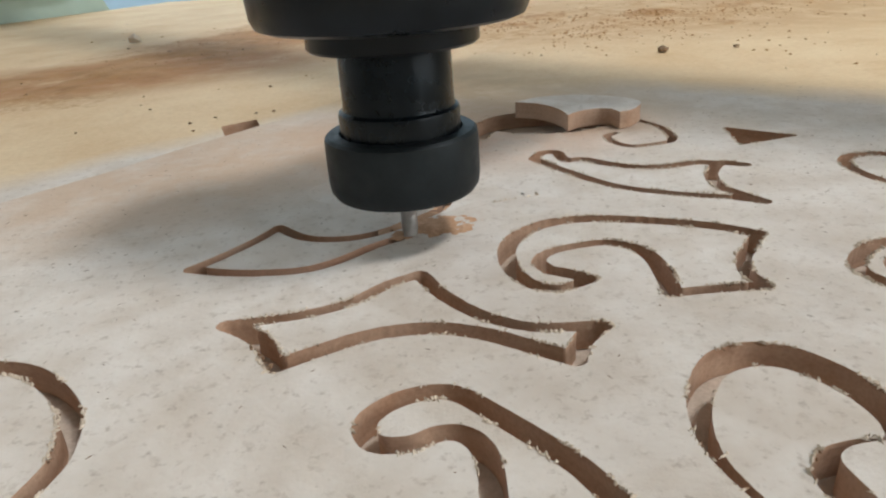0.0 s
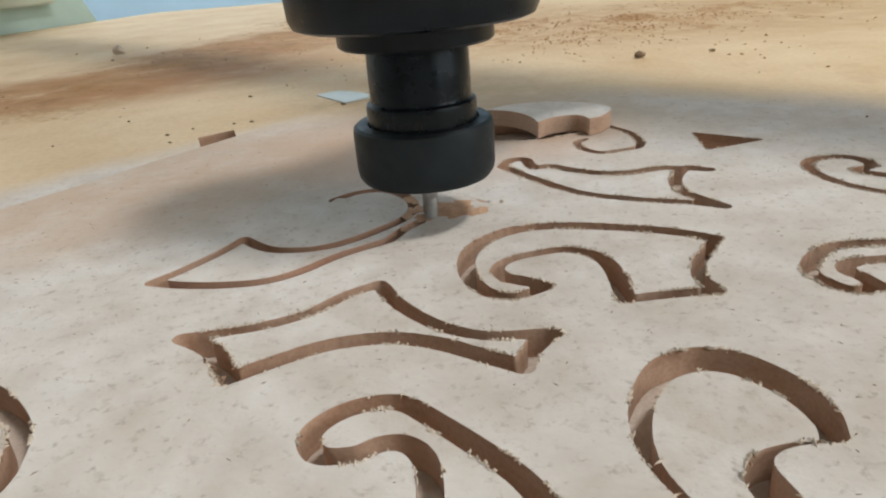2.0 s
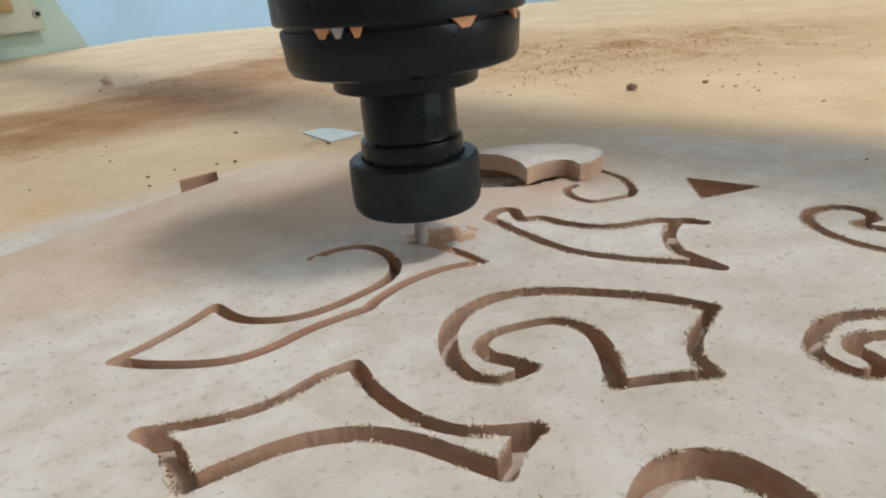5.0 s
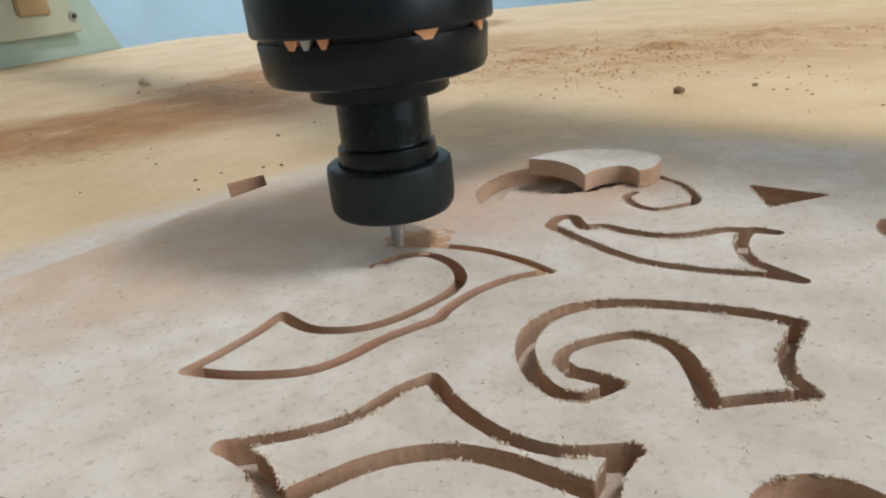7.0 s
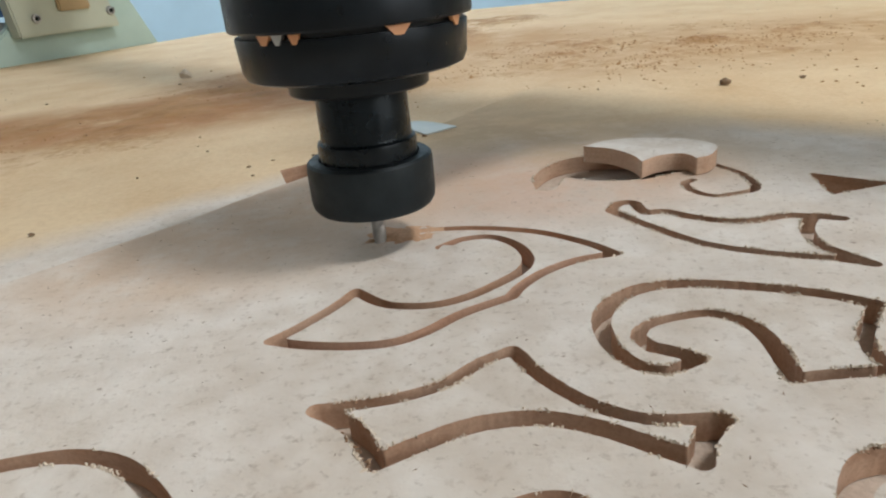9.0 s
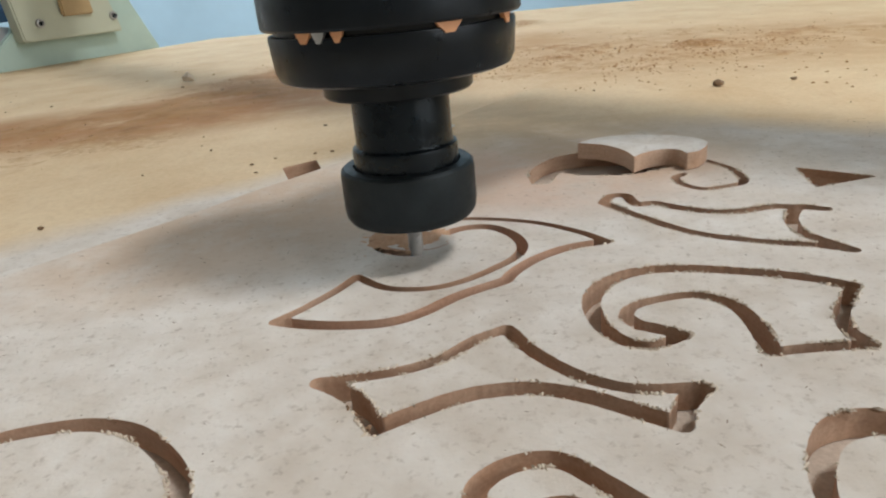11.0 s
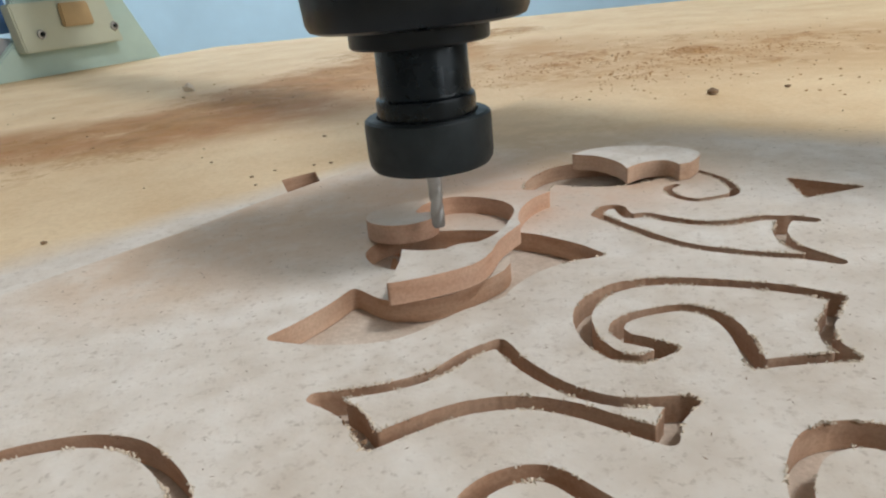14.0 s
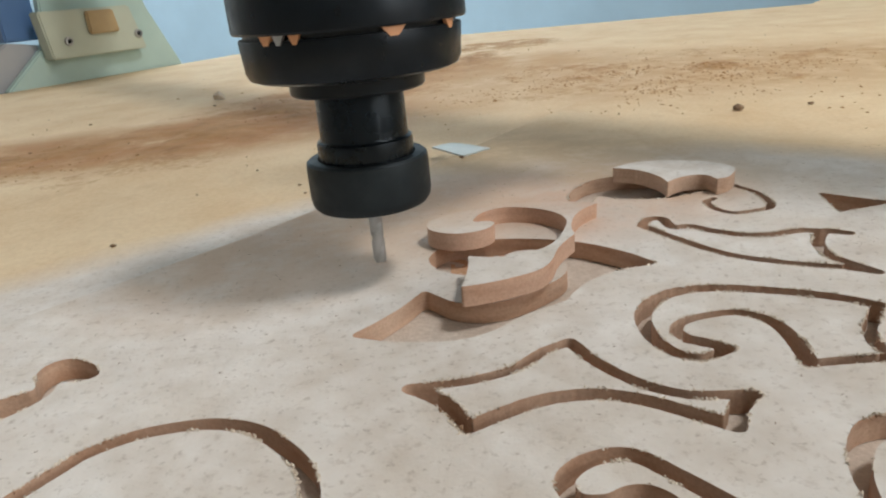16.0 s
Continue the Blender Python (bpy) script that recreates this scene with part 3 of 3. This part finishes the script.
def dust_height(x, y):
    """Millimetres of heaped dust over the sheet at a place in metres; below nought there is none."""
    rough = noise.fractal((x * 16, y * 16, 0.7), 1.0, 2.0, 6)
    fine = noise.fractal((x * 70, y * 70, 4.7), 0.75, 2.0, 5)
    d = to_line(x + 0.02 * noise.noise((x * 9, y * 9, 8.0)), y + 0.02 * noise.noise((x * 9, y * 9, 5.0)), RIDGE)
    wide = 0.075 + 0.06 * max(0.0, y - 0.35)
    h = -0.55 + 3.3 * math.exp(-(d / wide) ** 2) * (0.70 + 1.0 * rough) + 1.0 * fine * math.exp(-(d / (1.6 * wide)) ** 2)
    field = math.exp(-(((x - 0.24) / 0.26) ** 2) - (((y - 0.62) / 0.17) ** 2))
    return max(h, -0.5 + field * (3.6 * max(0.0, rough + 0.05) + 1.9 * fine))


def dust_sheet(name, x0, x1, y0, y1, step, height, mat, lower=False):
    nx, ny = int((x1 - x0) / step) + 1, int((y1 - y0) / step) + 1
    co = []
    for i in range(nx):
        for j in range(ny):
            x, y = x0 + i * step, y0 + j * step
            p = Vector((x, y, height(x, y) / 1000))
            if lower:
                p.x, p.y = (STEP_DOWN @ Vector((x, y, 0))).xy
                p.z -= THICK + 0.0003
            co.append(p)
    height_of = [p.z + (THICK + 0.0003 if lower else 0.0) for p in co]
    fc = []
    for i in range(nx - 1):
        for j in range(ny - 1):
            a = i * ny + j
            q = (a, a + ny, a + ny + 1, a + 1)
            if max(height_of[n] for n in q) > -0.0002 and all(beyond_rim(co[n].x, co[n].y, 3.0 if lower else 0.0) == lower for n in q):
                fc.append(q)
    me = bpy.data.meshes.new(name)
    me.from_pydata(co, [], fc)
    me.materials.append(mat)
    me.shade_smooth()
    return new(name, me)


def near_table(x, y):
    return y - 0.95 - (x + 0.87) * 1.826 > 0 and x < -0.6


dust = dust_sheet("sawdust_heap", -0.10, 0.70, 0.16, 1.2, 0.004, dust_height, HEAP)
tagged(dust, "low heaps of orange-brown sawdust swept over the sheet", "sawdust", kind="stuff")
dust = dust_sheet("sawdust_heap", -0.74, 0.66, 0.16, 1.2, 0.004, lambda x, y: -3.0 if near_table(x - 0.01, y) else dust_height(x, y), LOW_HEAP, lower=True)
tagged(dust, "long ridge of orange-brown sawdust swept over the wasteboard", "sawdust", kind="stuff")


def settle(x, y, z):
    """The same spot on the sheet, or on the wasteboard where it lies beyond the sheet's edge; None near the edge."""
    p = STEP_DOWN @ Vector((x, y, 0))
    if beyond_rim(p.x, p.y, 3.0):
        return p.x, p.y, z - THICK - 0.0003
    return (x, y, z) if not beyond_rim(x, y, -2.0) else None


# ---- spindle ----
spindle = tagged(new("router_spindle"), "black router spindle with collet nut and slim steel cutter", "spindle")
turned("collet_nut", [(7.5, 17.0), (20.5, 16.6), (23.4, 17.4), (24.6, 19.2), (25.0, 22.0), (25.0, 34.5), (24.7, 36.4), (23.6, 37.3), (20.0, 37.5), (19.8, 35.0), (10, 35.0)], NUT, spindle, "matt black collet nut with a bevelled rim")
turned("collet", [(3.1, 14.8), (6.6, 15.0), (7.4, 16.0), (7.4, 24.0)], STEEL, spindle)
turned("spindle_nose", [(19.3, 34.0), (19.5, 43.0), (19.2, 44.2), (18.1, 45.0), (17.8, 46.2), (17.6, 63.0), (17.0, 65.0)], NECK, spindle, "gloss black turned spindle nose")
turned("flange", [(16.5, 63.4), (25.8, 63.6), (26.6, 64.4), (26.6, 69.4), (26.0, 70.2), (20, 70.4)], HOUSING, spindle)
cap = turned("bearing_cap", [(20.0, 70.0), (37.8, 70.4), (40.4, 71.4), (41.6, 74.0), (42.4, 85.2), (42.1, 86.0), (37.0, 86.2)], HOUSING, spindle, "black bearing cap with a rounded lower edge")
turned("clamp_ring", [(35.0, 88.0), (43.8, 87.8), (44.4, 88.6), (44.4, 103.0), (43.8, 104.0), (37, 104.2)], HOUSING, spindle)
turned("motor_body", [(28.0, 84.0), (40.5, 84.6), (40.5, 92.0), (42.0, 104.0), (42.5, 145.0), (41.5, 148.0), (0, 148.5)], HOUSING, spindle)
# a two-flute cutter: a round shank with a twisted, waisted cutting part
bm = bmesh.new()
rings = []
for n in range(37):
    z = -10.0 + n * 0.75
    ring = []
    for k in range(20):
        a = 2 * math.pi * k / 20
        r = 2.85 if z > 8 else 2.8 * (1 - 0.22 * max(0.0, math.cos(2 * a)) ** 2)
        b = a + (z / 22.0 * 2 * math.pi if z <= 8 else 8 / 22.0 * 2 * math.pi)
        ring.append(bm.verts.new((r * math.cos(b) / 1000, r * math.sin(b) / 1000, z / 1000)))
    rings.append(ring)
for a, b in zip(rings, rings[1:]):
    for k in range(20):
        bm.faces.new((a[k], a[(k + 1) % 20], b[(k + 1) % 20], b[k]))
bm.faces.new(rings[0][::-1])
part("cutter", bm, STEEL, spindle, "slim two-flute steel cutter", smooth=True)
for ang, wide in ((-128, 9), (-119, 7), (-110, 6), (-68, 13), (-30, 8), (160, 9), (60, 9)):
    bm = bmesh.new()
    a0, a1 = radians(ang), radians(ang + wide)
    pts = [(42.9, a0, 88.2), (42.9, a1, 88.2), (43.0, a0 * 0.35 + a1 * 0.65, 84.6), (43.0, a0 * 0.65 + a1 * 0.35, 84.6)]
    front = [bm.verts.new((r * math.cos(a) / 1000, r * math.sin(a) / 1000, z / 1000)) for r, a, z in pts]
    back = [bm.verts.new((0.96 * r * math.cos(a) / 1000, 0.96 * r * math.sin(a) / 1000, z / 1000)) for r, a, z in pts]
    bm.faces.new(front), bm.faces.new(back[::-1])
    for i in range(4):
        bm.faces.new((front[i], back[i], back[(i + 1) % 4], front[(i + 1) % 4]))
    bmesh.ops.recalc_face_normals(bm, faces=bm.faces)
    bright = wide == 7
    part("vent_insert", bm, STEEL if bright else COPPER, spindle, "bright metal insert under the clamp ring" if bright else "small orange insert under the clamp ring")


# ---- machine side plate beside the table ----
side = tagged(new("gantry_side_plate"), "grey-green machine side plate with a bolted cream bracket", "machine part")
side.matrix_world = STEP_DOWN @ pose(-0.845, 1.030, 0, 0, 0, math.degrees(math.atan2(0.87225, 0.48906)))


def outline_plate(points, y0, y1):
    bm = bmesh.new()
    f0 = [bm.verts.new((x, y0, z)) for x, z in points]
    f1 = [bm.verts.new((x, y1, z)) for x, z in points]
    bm.faces.new(f0), bm.faces.new(f1[::-1])
    for i in range(len(points)):
        j = (i + 1) % len(points)
        bm.faces.new((f0[j], f0[i], f1[i], f1[j]))
    bmesh.ops.recalc_face_normals(bm, faces=bm.faces)
    bmesh.ops.bevel(bm, geom=bm.edges[:], offset=0.003, segments=2, affect="EDGES")
    return bm


part("plate", outline_plate([(0.0, 0.0), (0.0, -0.25), (0.40, -0.25), (0.398, 0.0), (0.335, 0.13), (0.28, 0.34), (0.13, 0.34), (0.098, 0.12), (0.089, 0.071)], 0.002, 0.022), GREEN, side)
bracket = part("bracket", outline_plate([(0.084, 0.0465), (0.293, 0.0465), (0.270, 0.135), (0.076, 0.135)], -0.030, 0.001), CREAM, side, "cream enamelled bracket with two socket screws")
part("recess_cover", outline_plate([(0.166, 0.086), (0.232, 0.086), (0.226, 0.13), (0.166, 0.13)], -0.040, -0.0305), make_paint("tan_plastic", (0.45, 0.33, 0.18), 0.5, 30), bracket, "tan plastic cover")
for u in (0.121, 0.276):
    screw = part("screw", lathe([(0, 0), (8.5, 0), (8.8, 1.0), (8.0, 5.5), (5.0, 6.0), (4.6, 3.0), (0, 2.8)], 20), STEEL, bracket, "steel socket-head screw with a dark hexagon socket")
    part("socket", lathe([(0, 2.9), (4.4, 2.9), (4.4, 3.6), (0, 3.6)], 6), NECK, screw)
    screw.matrix_basis = pose(u, -0.0302, 0.0775, 90, 0, 0)
casting = tagged(new("rail_casting"), "grey painted rail casting behind the side plate", "machine part")
casting.matrix_world = side.matrix_world @ Matrix.Translation((0.016, 0, 0))
part("foot", outline_plate([(-0.16, -0.25), (0.06, -0.25), (0.06, 0.05), (0.085, 0.075), (0.02, 0.085), (-0.16, -0.02)], 0.03, 0.09), GREY, casting)
part("post", outline_plate([(0.02, 0.0855), (0.09, 0.0855), (0.085, 0.34), (0.02, 0.34)], 0.03, 0.09), NAVY, casting, "navy painted post")

# ---- gantry beam overhead, which shades a strip of the sheet ----
gantry = tagged(new("gantry_beam"), "long steel gantry beam spanning over the table", "machine part")
gantry.matrix_world = pose(-0.16, 0.64, 0.0, 0, 0, -46.5)
part("beam", box(-0.84, -0.050, 0.25, 1.55, 0.034, 0.33, 0.004), GREY, gantry)
part("rail", box(-0.84, -0.062, 0.275, 1.55, -0.0505, 0.300, 0.002), STEEL, gantry)
part("end_post", box(1.46, -0.05, 0.0, 1.55, 0.05, 0.2495, 0.004), GREY, gantry)
for piece_name, bm in (("carriage_arm", box(-0.03, 0.038, 0.122, 0.03, 0.1745, 0.148, 0.004)), ("carriage_plate", box(-0.045, 0.175, 0.118, 0.045, 0.195, 0.33, 0.003))):
    bmesh.ops.rotate(bm, cent=(0, 0, 0), matrix=Matrix.Rotation(radians(-46.5), 3, "Z"), verts=bm.verts)
    part(piece_name, bm, HOUSING, spindle)


# ---- loose bits ----
def crumb_mesh(size, seed, flat=0.55):
    rnd = random.Random(seed)
    bm = bmesh.new()
    bmesh.ops.create_icosphere(bm, subdivisions=1, radius=size / 2)
    for v in bm.verts:
        v.co = Vector((v.co.x * rnd.uniform(0.6, 1.25), v.co.y * rnd.uniform(0.5, 1.1), max(-size * 0.2, v.co.z * flat * rnd.uniform(0.6, 1.2))))
    return bm


for x, y, size, seed in ((0.224, 0.345, 0.011, 3), (0.283, 0.345, 0.006, 4)):
    ob = tagged(part("wood_crumb", crumb_mesh(size, seed), CRUMB), "dark broken wood crumb lying on the dusty sheet", "wood crumb", "dark crumbs")
    ob.location = (x, y, size * 0.2)
for x, y, size, seed in (
    (-0.169, 0.302, 3.2, 21), (-0.092, 0.361, 4.0, 22), (-0.113, 0.225, 3.0, 23), (-0.109, 0.260, 2.5, 24), (-0.209, 0.143, 4.5, 25),
    (-0.122, 0.247, 3.5, 26), (-0.196, 0.242, 2.6, 27), (-0.268, 0.633, 5.0, 28), (-0.474, 0.615, 4.5, 29), (-0.453, 0.454, 4.5, 30),
    (-0.082, 0.265, 3.0, 31), (-0.070, 0.267, 3.4, 32), (-0.340, 0.691, 5.0, 33),
):
    ob = tagged(part("wood_crumb", crumb_mesh(size / 1000, seed, 0.4), CRUMB), "small brown wood crumb lying on the dusty wasteboard", "wood crumb", "dark crumbs")
    ob.location = (x, y, -THICK - 0.0003 + size * 0.0002)
ob = tagged(part("wood_crumb", crumb_mesh(0.004, 41), CRUMB), "dark wood crumb beside the white flake", "wood crumb", "dark crumbs")
ob.location = (-0.004, 0.256, 0.0008)
bm = sheet([curve_points("-27,294 -10,302 17,276 | -3,258 |", True, 1.5)], thick=0.0012)
bmesh.ops.translate(bm, vec=(0.005, -0.282, 0), verts=bm.verts)
flake = tagged(part("veneer_flake", bm, (WHITE, WHITE)), "thin white flake lying on the sheet", "flake")
flake.matrix_world = pose(-0.005, 0.282, 0.0013)
chip = tagged(part("wood_shaving", crumb_mesh(0.02, 9, 0.8), CHIP), "pale wood shaving on the sawdust", "shaving")
chip.location = (-0.348, 0.737, -0.003)


def scatter(name, spots, mat, label, category, settled=False):
    """Many tiny irregular splinters as one mesh; each spot is x, y, z, length, width, height, turn in metres and radians."""
    co, fc = [], []
    for x, y, z, ln, wd, ht, a in spots:
        if settled:
            spot = settle(x, y, z)
            if spot is None:
                continue
            x, y, z = spot
        c, s_ = math.cos(a), math.sin(a)
        n0 = len(co)
        for u, v, w in ((-ln, 0, 0), (0, -wd, 0), (ln, 0, ht * 0.3), (0, wd, 0), (ln * 0.1, 0, ht)):
            co.append((x + u * c - v * s_, y + u * s_ + v * c, z + w))
        fc += [(n0, n0 + 1, n0 + 4), (n0 + 1, n0 + 2, n0 + 4), (n0 + 2, n0 + 3, n0 + 4), (n0 + 3, n0, n0 + 4), (n0 + 3, n0 + 2, n0 + 1, n0)]
    me = bpy.data.meshes.new(name)
    me.from_pydata(co, [], fc)
    me.materials.append(mat)
    return tagged(new(name, me), label, category, kind="stuff")


rnd = random.Random(11)
spots = []
for k, loops in loops_of.items():
    if k == scroll_key:
        continue
    for loop in loops:
        for n in range(len(loop)):
            p, q = loop[n], loop[(n + 1) % len(loop)]
            if -45 < p[0] < 60 and -12 < p[1] < 92:
                continue
            thick = 1.9 * noise.noise((p[0] * 0.13, p[1] * 0.13, 7.7)) + (0.30 if p[0] > 60 else 0.12)
            for _ in range(2):
                if rnd.random() < thick:
                    along = math.atan2(q[1] - p[1], q[0] - p[0])
                    ln = rnd.uniform(0.25, 0.8) * (1.9 if rnd.random() < 0.12 else 1)
                    off = slips.get(k, Vector((0, 0, 0)))
                    spots.append(((p[0] + rnd.gauss(0, 0.3)) / 1000 + off.x, (p[1] + rnd.gauss(0, 0.3)) / 1000 + off.y, -0.0001, ln / 1000, rnd.uniform(0.18, 0.45) / 1000, rnd.uniform(0.25, 0.95) / 1000, along + rnd.gauss(0, 1.1)))
dark = [(x + rnd.gauss(0, 0.45) / 1000, y + rnd.gauss(0, 0.45) / 1000, z - 0.0004, ln * 1.1, wd * 0.9, ht * 0.7, a) for x, y, z, ln, wd, ht, a in spots if rnd.random() < 0.3]
for _ in range(26):
    u = rnd.random()
    dark.append(((-13.5 + 9.5 * u + rnd.gauss(0, 0.8)) / 1000, (-47 - 14 * u + rnd.gauss(0, 0.8)) / 1000, -0.0022 * rnd.random(), rnd.uniform(0.5, 1.3) / 1000, rnd.uniform(0.3, 0.7) / 1000, rnd.uniform(0.4, 1.2) / 1000, rnd.uniform(0, 6.28)))
scatter("dark_torn_fibres", dark, EDGE_CRUMB, "dark brown torn fibres along the cut edges", "wood fibres")
scatter("torn_fibres", spots, CHIP, "pale torn fibres along the cut edges", "wood fibres")
spots = []
while len(spots) < 90:
    x, y = rnd.uniform(-0.55, 0.75), rnd.uniform(0.12, 1.0)
    if math.hypot((x - 0.03) / 0.235, y / 0.325) < 1.02 or near_table(x, y):
        continue
    dense = math.exp(-(((x - 0.24) / 0.22) ** 2) - (((y - 0.55) / 0.14) ** 2)) + 0.5 * math.exp(-(to_line(x, y, RIDGE) / 0.06) ** 2) + 0.06
    if rnd.random() < dense:
        big = rnd.uniform(0.4, 1.3 if x < 0.25 else 0.8)
        spots.append((x, y, max(0.0, dust_height(x, y)) / 1000, 0.0016 * big, 0.0010 * big, 0.0012 * big, rnd.uniform(0, 6.28)))
grains = []
while len(grains) < 1300:
    x, y = rnd.uniform(-0.65, 0.60), rnd.uniform(0.22, 1.05)
    if near_table(x, y) or math.hypot((x - 0.03) / 0.235, y / 0.325) < 1.02:
        continue
    dense = 0.9 * math.exp(-(((x - 0.22) / 0.20) ** 2) - (((y - 0.57) / 0.13) ** 2)) + 0.22 * math.exp(-(to_line(x, y, RIDGE) / 0.06) ** 2) + 0.01
    if rnd.random() < dense * max(0.0, 0.5 + 1.6 * noise.noise((x * 14, y * 14, 2.2))):
        big = rnd.uniform(0.3, 1.2) * (1.7 if rnd.random() < 0.06 else 1)
        grains.append((x, y, max(0.0, dust_height(x, y)) / 1000, 0.0017 * big, 0.0013 * big, 0.0010 * big, rnd.uniform(0, 6.28)))
scatter("sawdust_grains", grains, DUST_DARK, "coarse orange-brown sawdust grains strewn over the sheet", "sawdust", True)
scatter("scattered_crumbs", spots, CRUMB, "dark crumbs and splinters scattered over the sawdust", "wood crumbs", True)
spots = []
for _ in range(600):
    spots.append((rnd.uniform(-0.16, 0.26), rnd.uniform(-0.13, 0.22), 0.0, rnd.uniform(0.3, 1.1) / 1000, rnd.uniform(0.08, 0.22) / 1000, 0.00015, rnd.uniform(0, 6.28)))
spots = [p for p in spots if LABEL[int((p[0] * 1000 - GX[0]) / CELL), int((p[1] * 1000 - GY[0]) / CELL)] == outer and not beyond_rim(p[0], p[1], -3.0)]
scatter("dark_flecks", spots, CRUMB, "tiny dark fibres lying on the pale sheet", "wood fibres")


def fresh_pile():
    bm = bmesh.new()
    bmesh.ops.create_grid(bm, x_segments=36, y_segments=36, size=0.019)
    for v in bm.verts:
        x, y = v.co.x * 1000, v.co.y * 1000
        n = noise.fractal((x * 0.22, y * 0.22, 1.3), 1.0, 2.0, 5)
        v.co.z = (1.0 * math.exp(-((x / 11.5) ** 2) - (y / 7.5) ** 2) * (1.0 + 0.5 * n) - 0.24 + 0.22 * n) / 1000
    bmesh.ops.delete(bm, geom=[f for f in bm.faces if max(v.co.z for v in f.verts) < -0.0002], context="FACES")
    return part("fresh_sawdust", bm, FRESH, smooth=True)


pile = tagged(fresh_pile(), "small heap of fresh orange sawdust beside the cutter", "sawdust")


def motions():
    rows = [(t, pose(x / 1000, y / 1000, 0)) for t, x, y in TOOL]
    rows += [(13.0, pose(0.0128, 0.0650, 0.002)), (13.5, pose(0.0130, 0.0655, 0.0115)), (14.0, pose(0.0132, 0.0660, 0.0205)),
             (14.5, pose(-0.0130, 0.0700, 0.0208)), (15.0, pose(-0.0390, 0.0530, 0.0215)), (15.5, pose(-0.0375, 0.0480, 0.0212)), (16.0, pose(-0.0390, 0.0520, 0.0176))]
    walk(spindle, rows)
    heap = [(t, pose((x + 7.5) / 1000, (y + 6.0) / 1000, 0)) for t, x, y in TOOL if t <= 9.0]
    heap += [(10.0, pose(-0.006, 0.072, 0)), (11.0, pose(-0.004, 0.068, 0.0001)), (12.2, pose(-0.003, 0.068, 0.0001)), (12.7, pose(-0.003, 0.068, -0.0012)), (12.8, pose(0.009, 0.071, -THICK)), (16.0, pose(0.009, 0.071, -THICK))]
    walk(pile, heap)
    rest = Matrix.Translation(CENTRE)
    loosened = Matrix.Translation(CENTRE + Vector((0, 0.0011, 0)))
    up = pose(0.0229, 0.0789, 0.0091, -0.8, 1.4, 30.8)
    walk(scroll_piece, [(0.0, rest), (9.5, rest), (11.2, loosened), (12.7, loosened), (12.77, pose(0.021, 0.060, 0.012, 2, 3, 15)), (12.86, pose(0.0229, 0.0783, 0.0125, -2, 3, 30.5)), (12.95, up), (16.0, up)])
    down = Matrix.Translation((0, 0, -THICK - 0.0006))
    for strip, t in uncut:
        t = max(t, 0.06)
        if 3.4 < t < 8.8:
            part_way = Matrix.Translation((0, 0, -0.0022))
            later = t + 4.5 - 0.35 * (t - 3.4)
            walk(strip, [(0.0, Matrix()), (t - 0.04, Matrix()), (t + 0.06, part_way), (later, part_way), (later + 0.6, down), (16.0, down)])
        else:
            walk(strip, [(0.0, Matrix()), (t - 0.04, Matrix()), (t + 0.06, down), (16.0, down)])


motions()
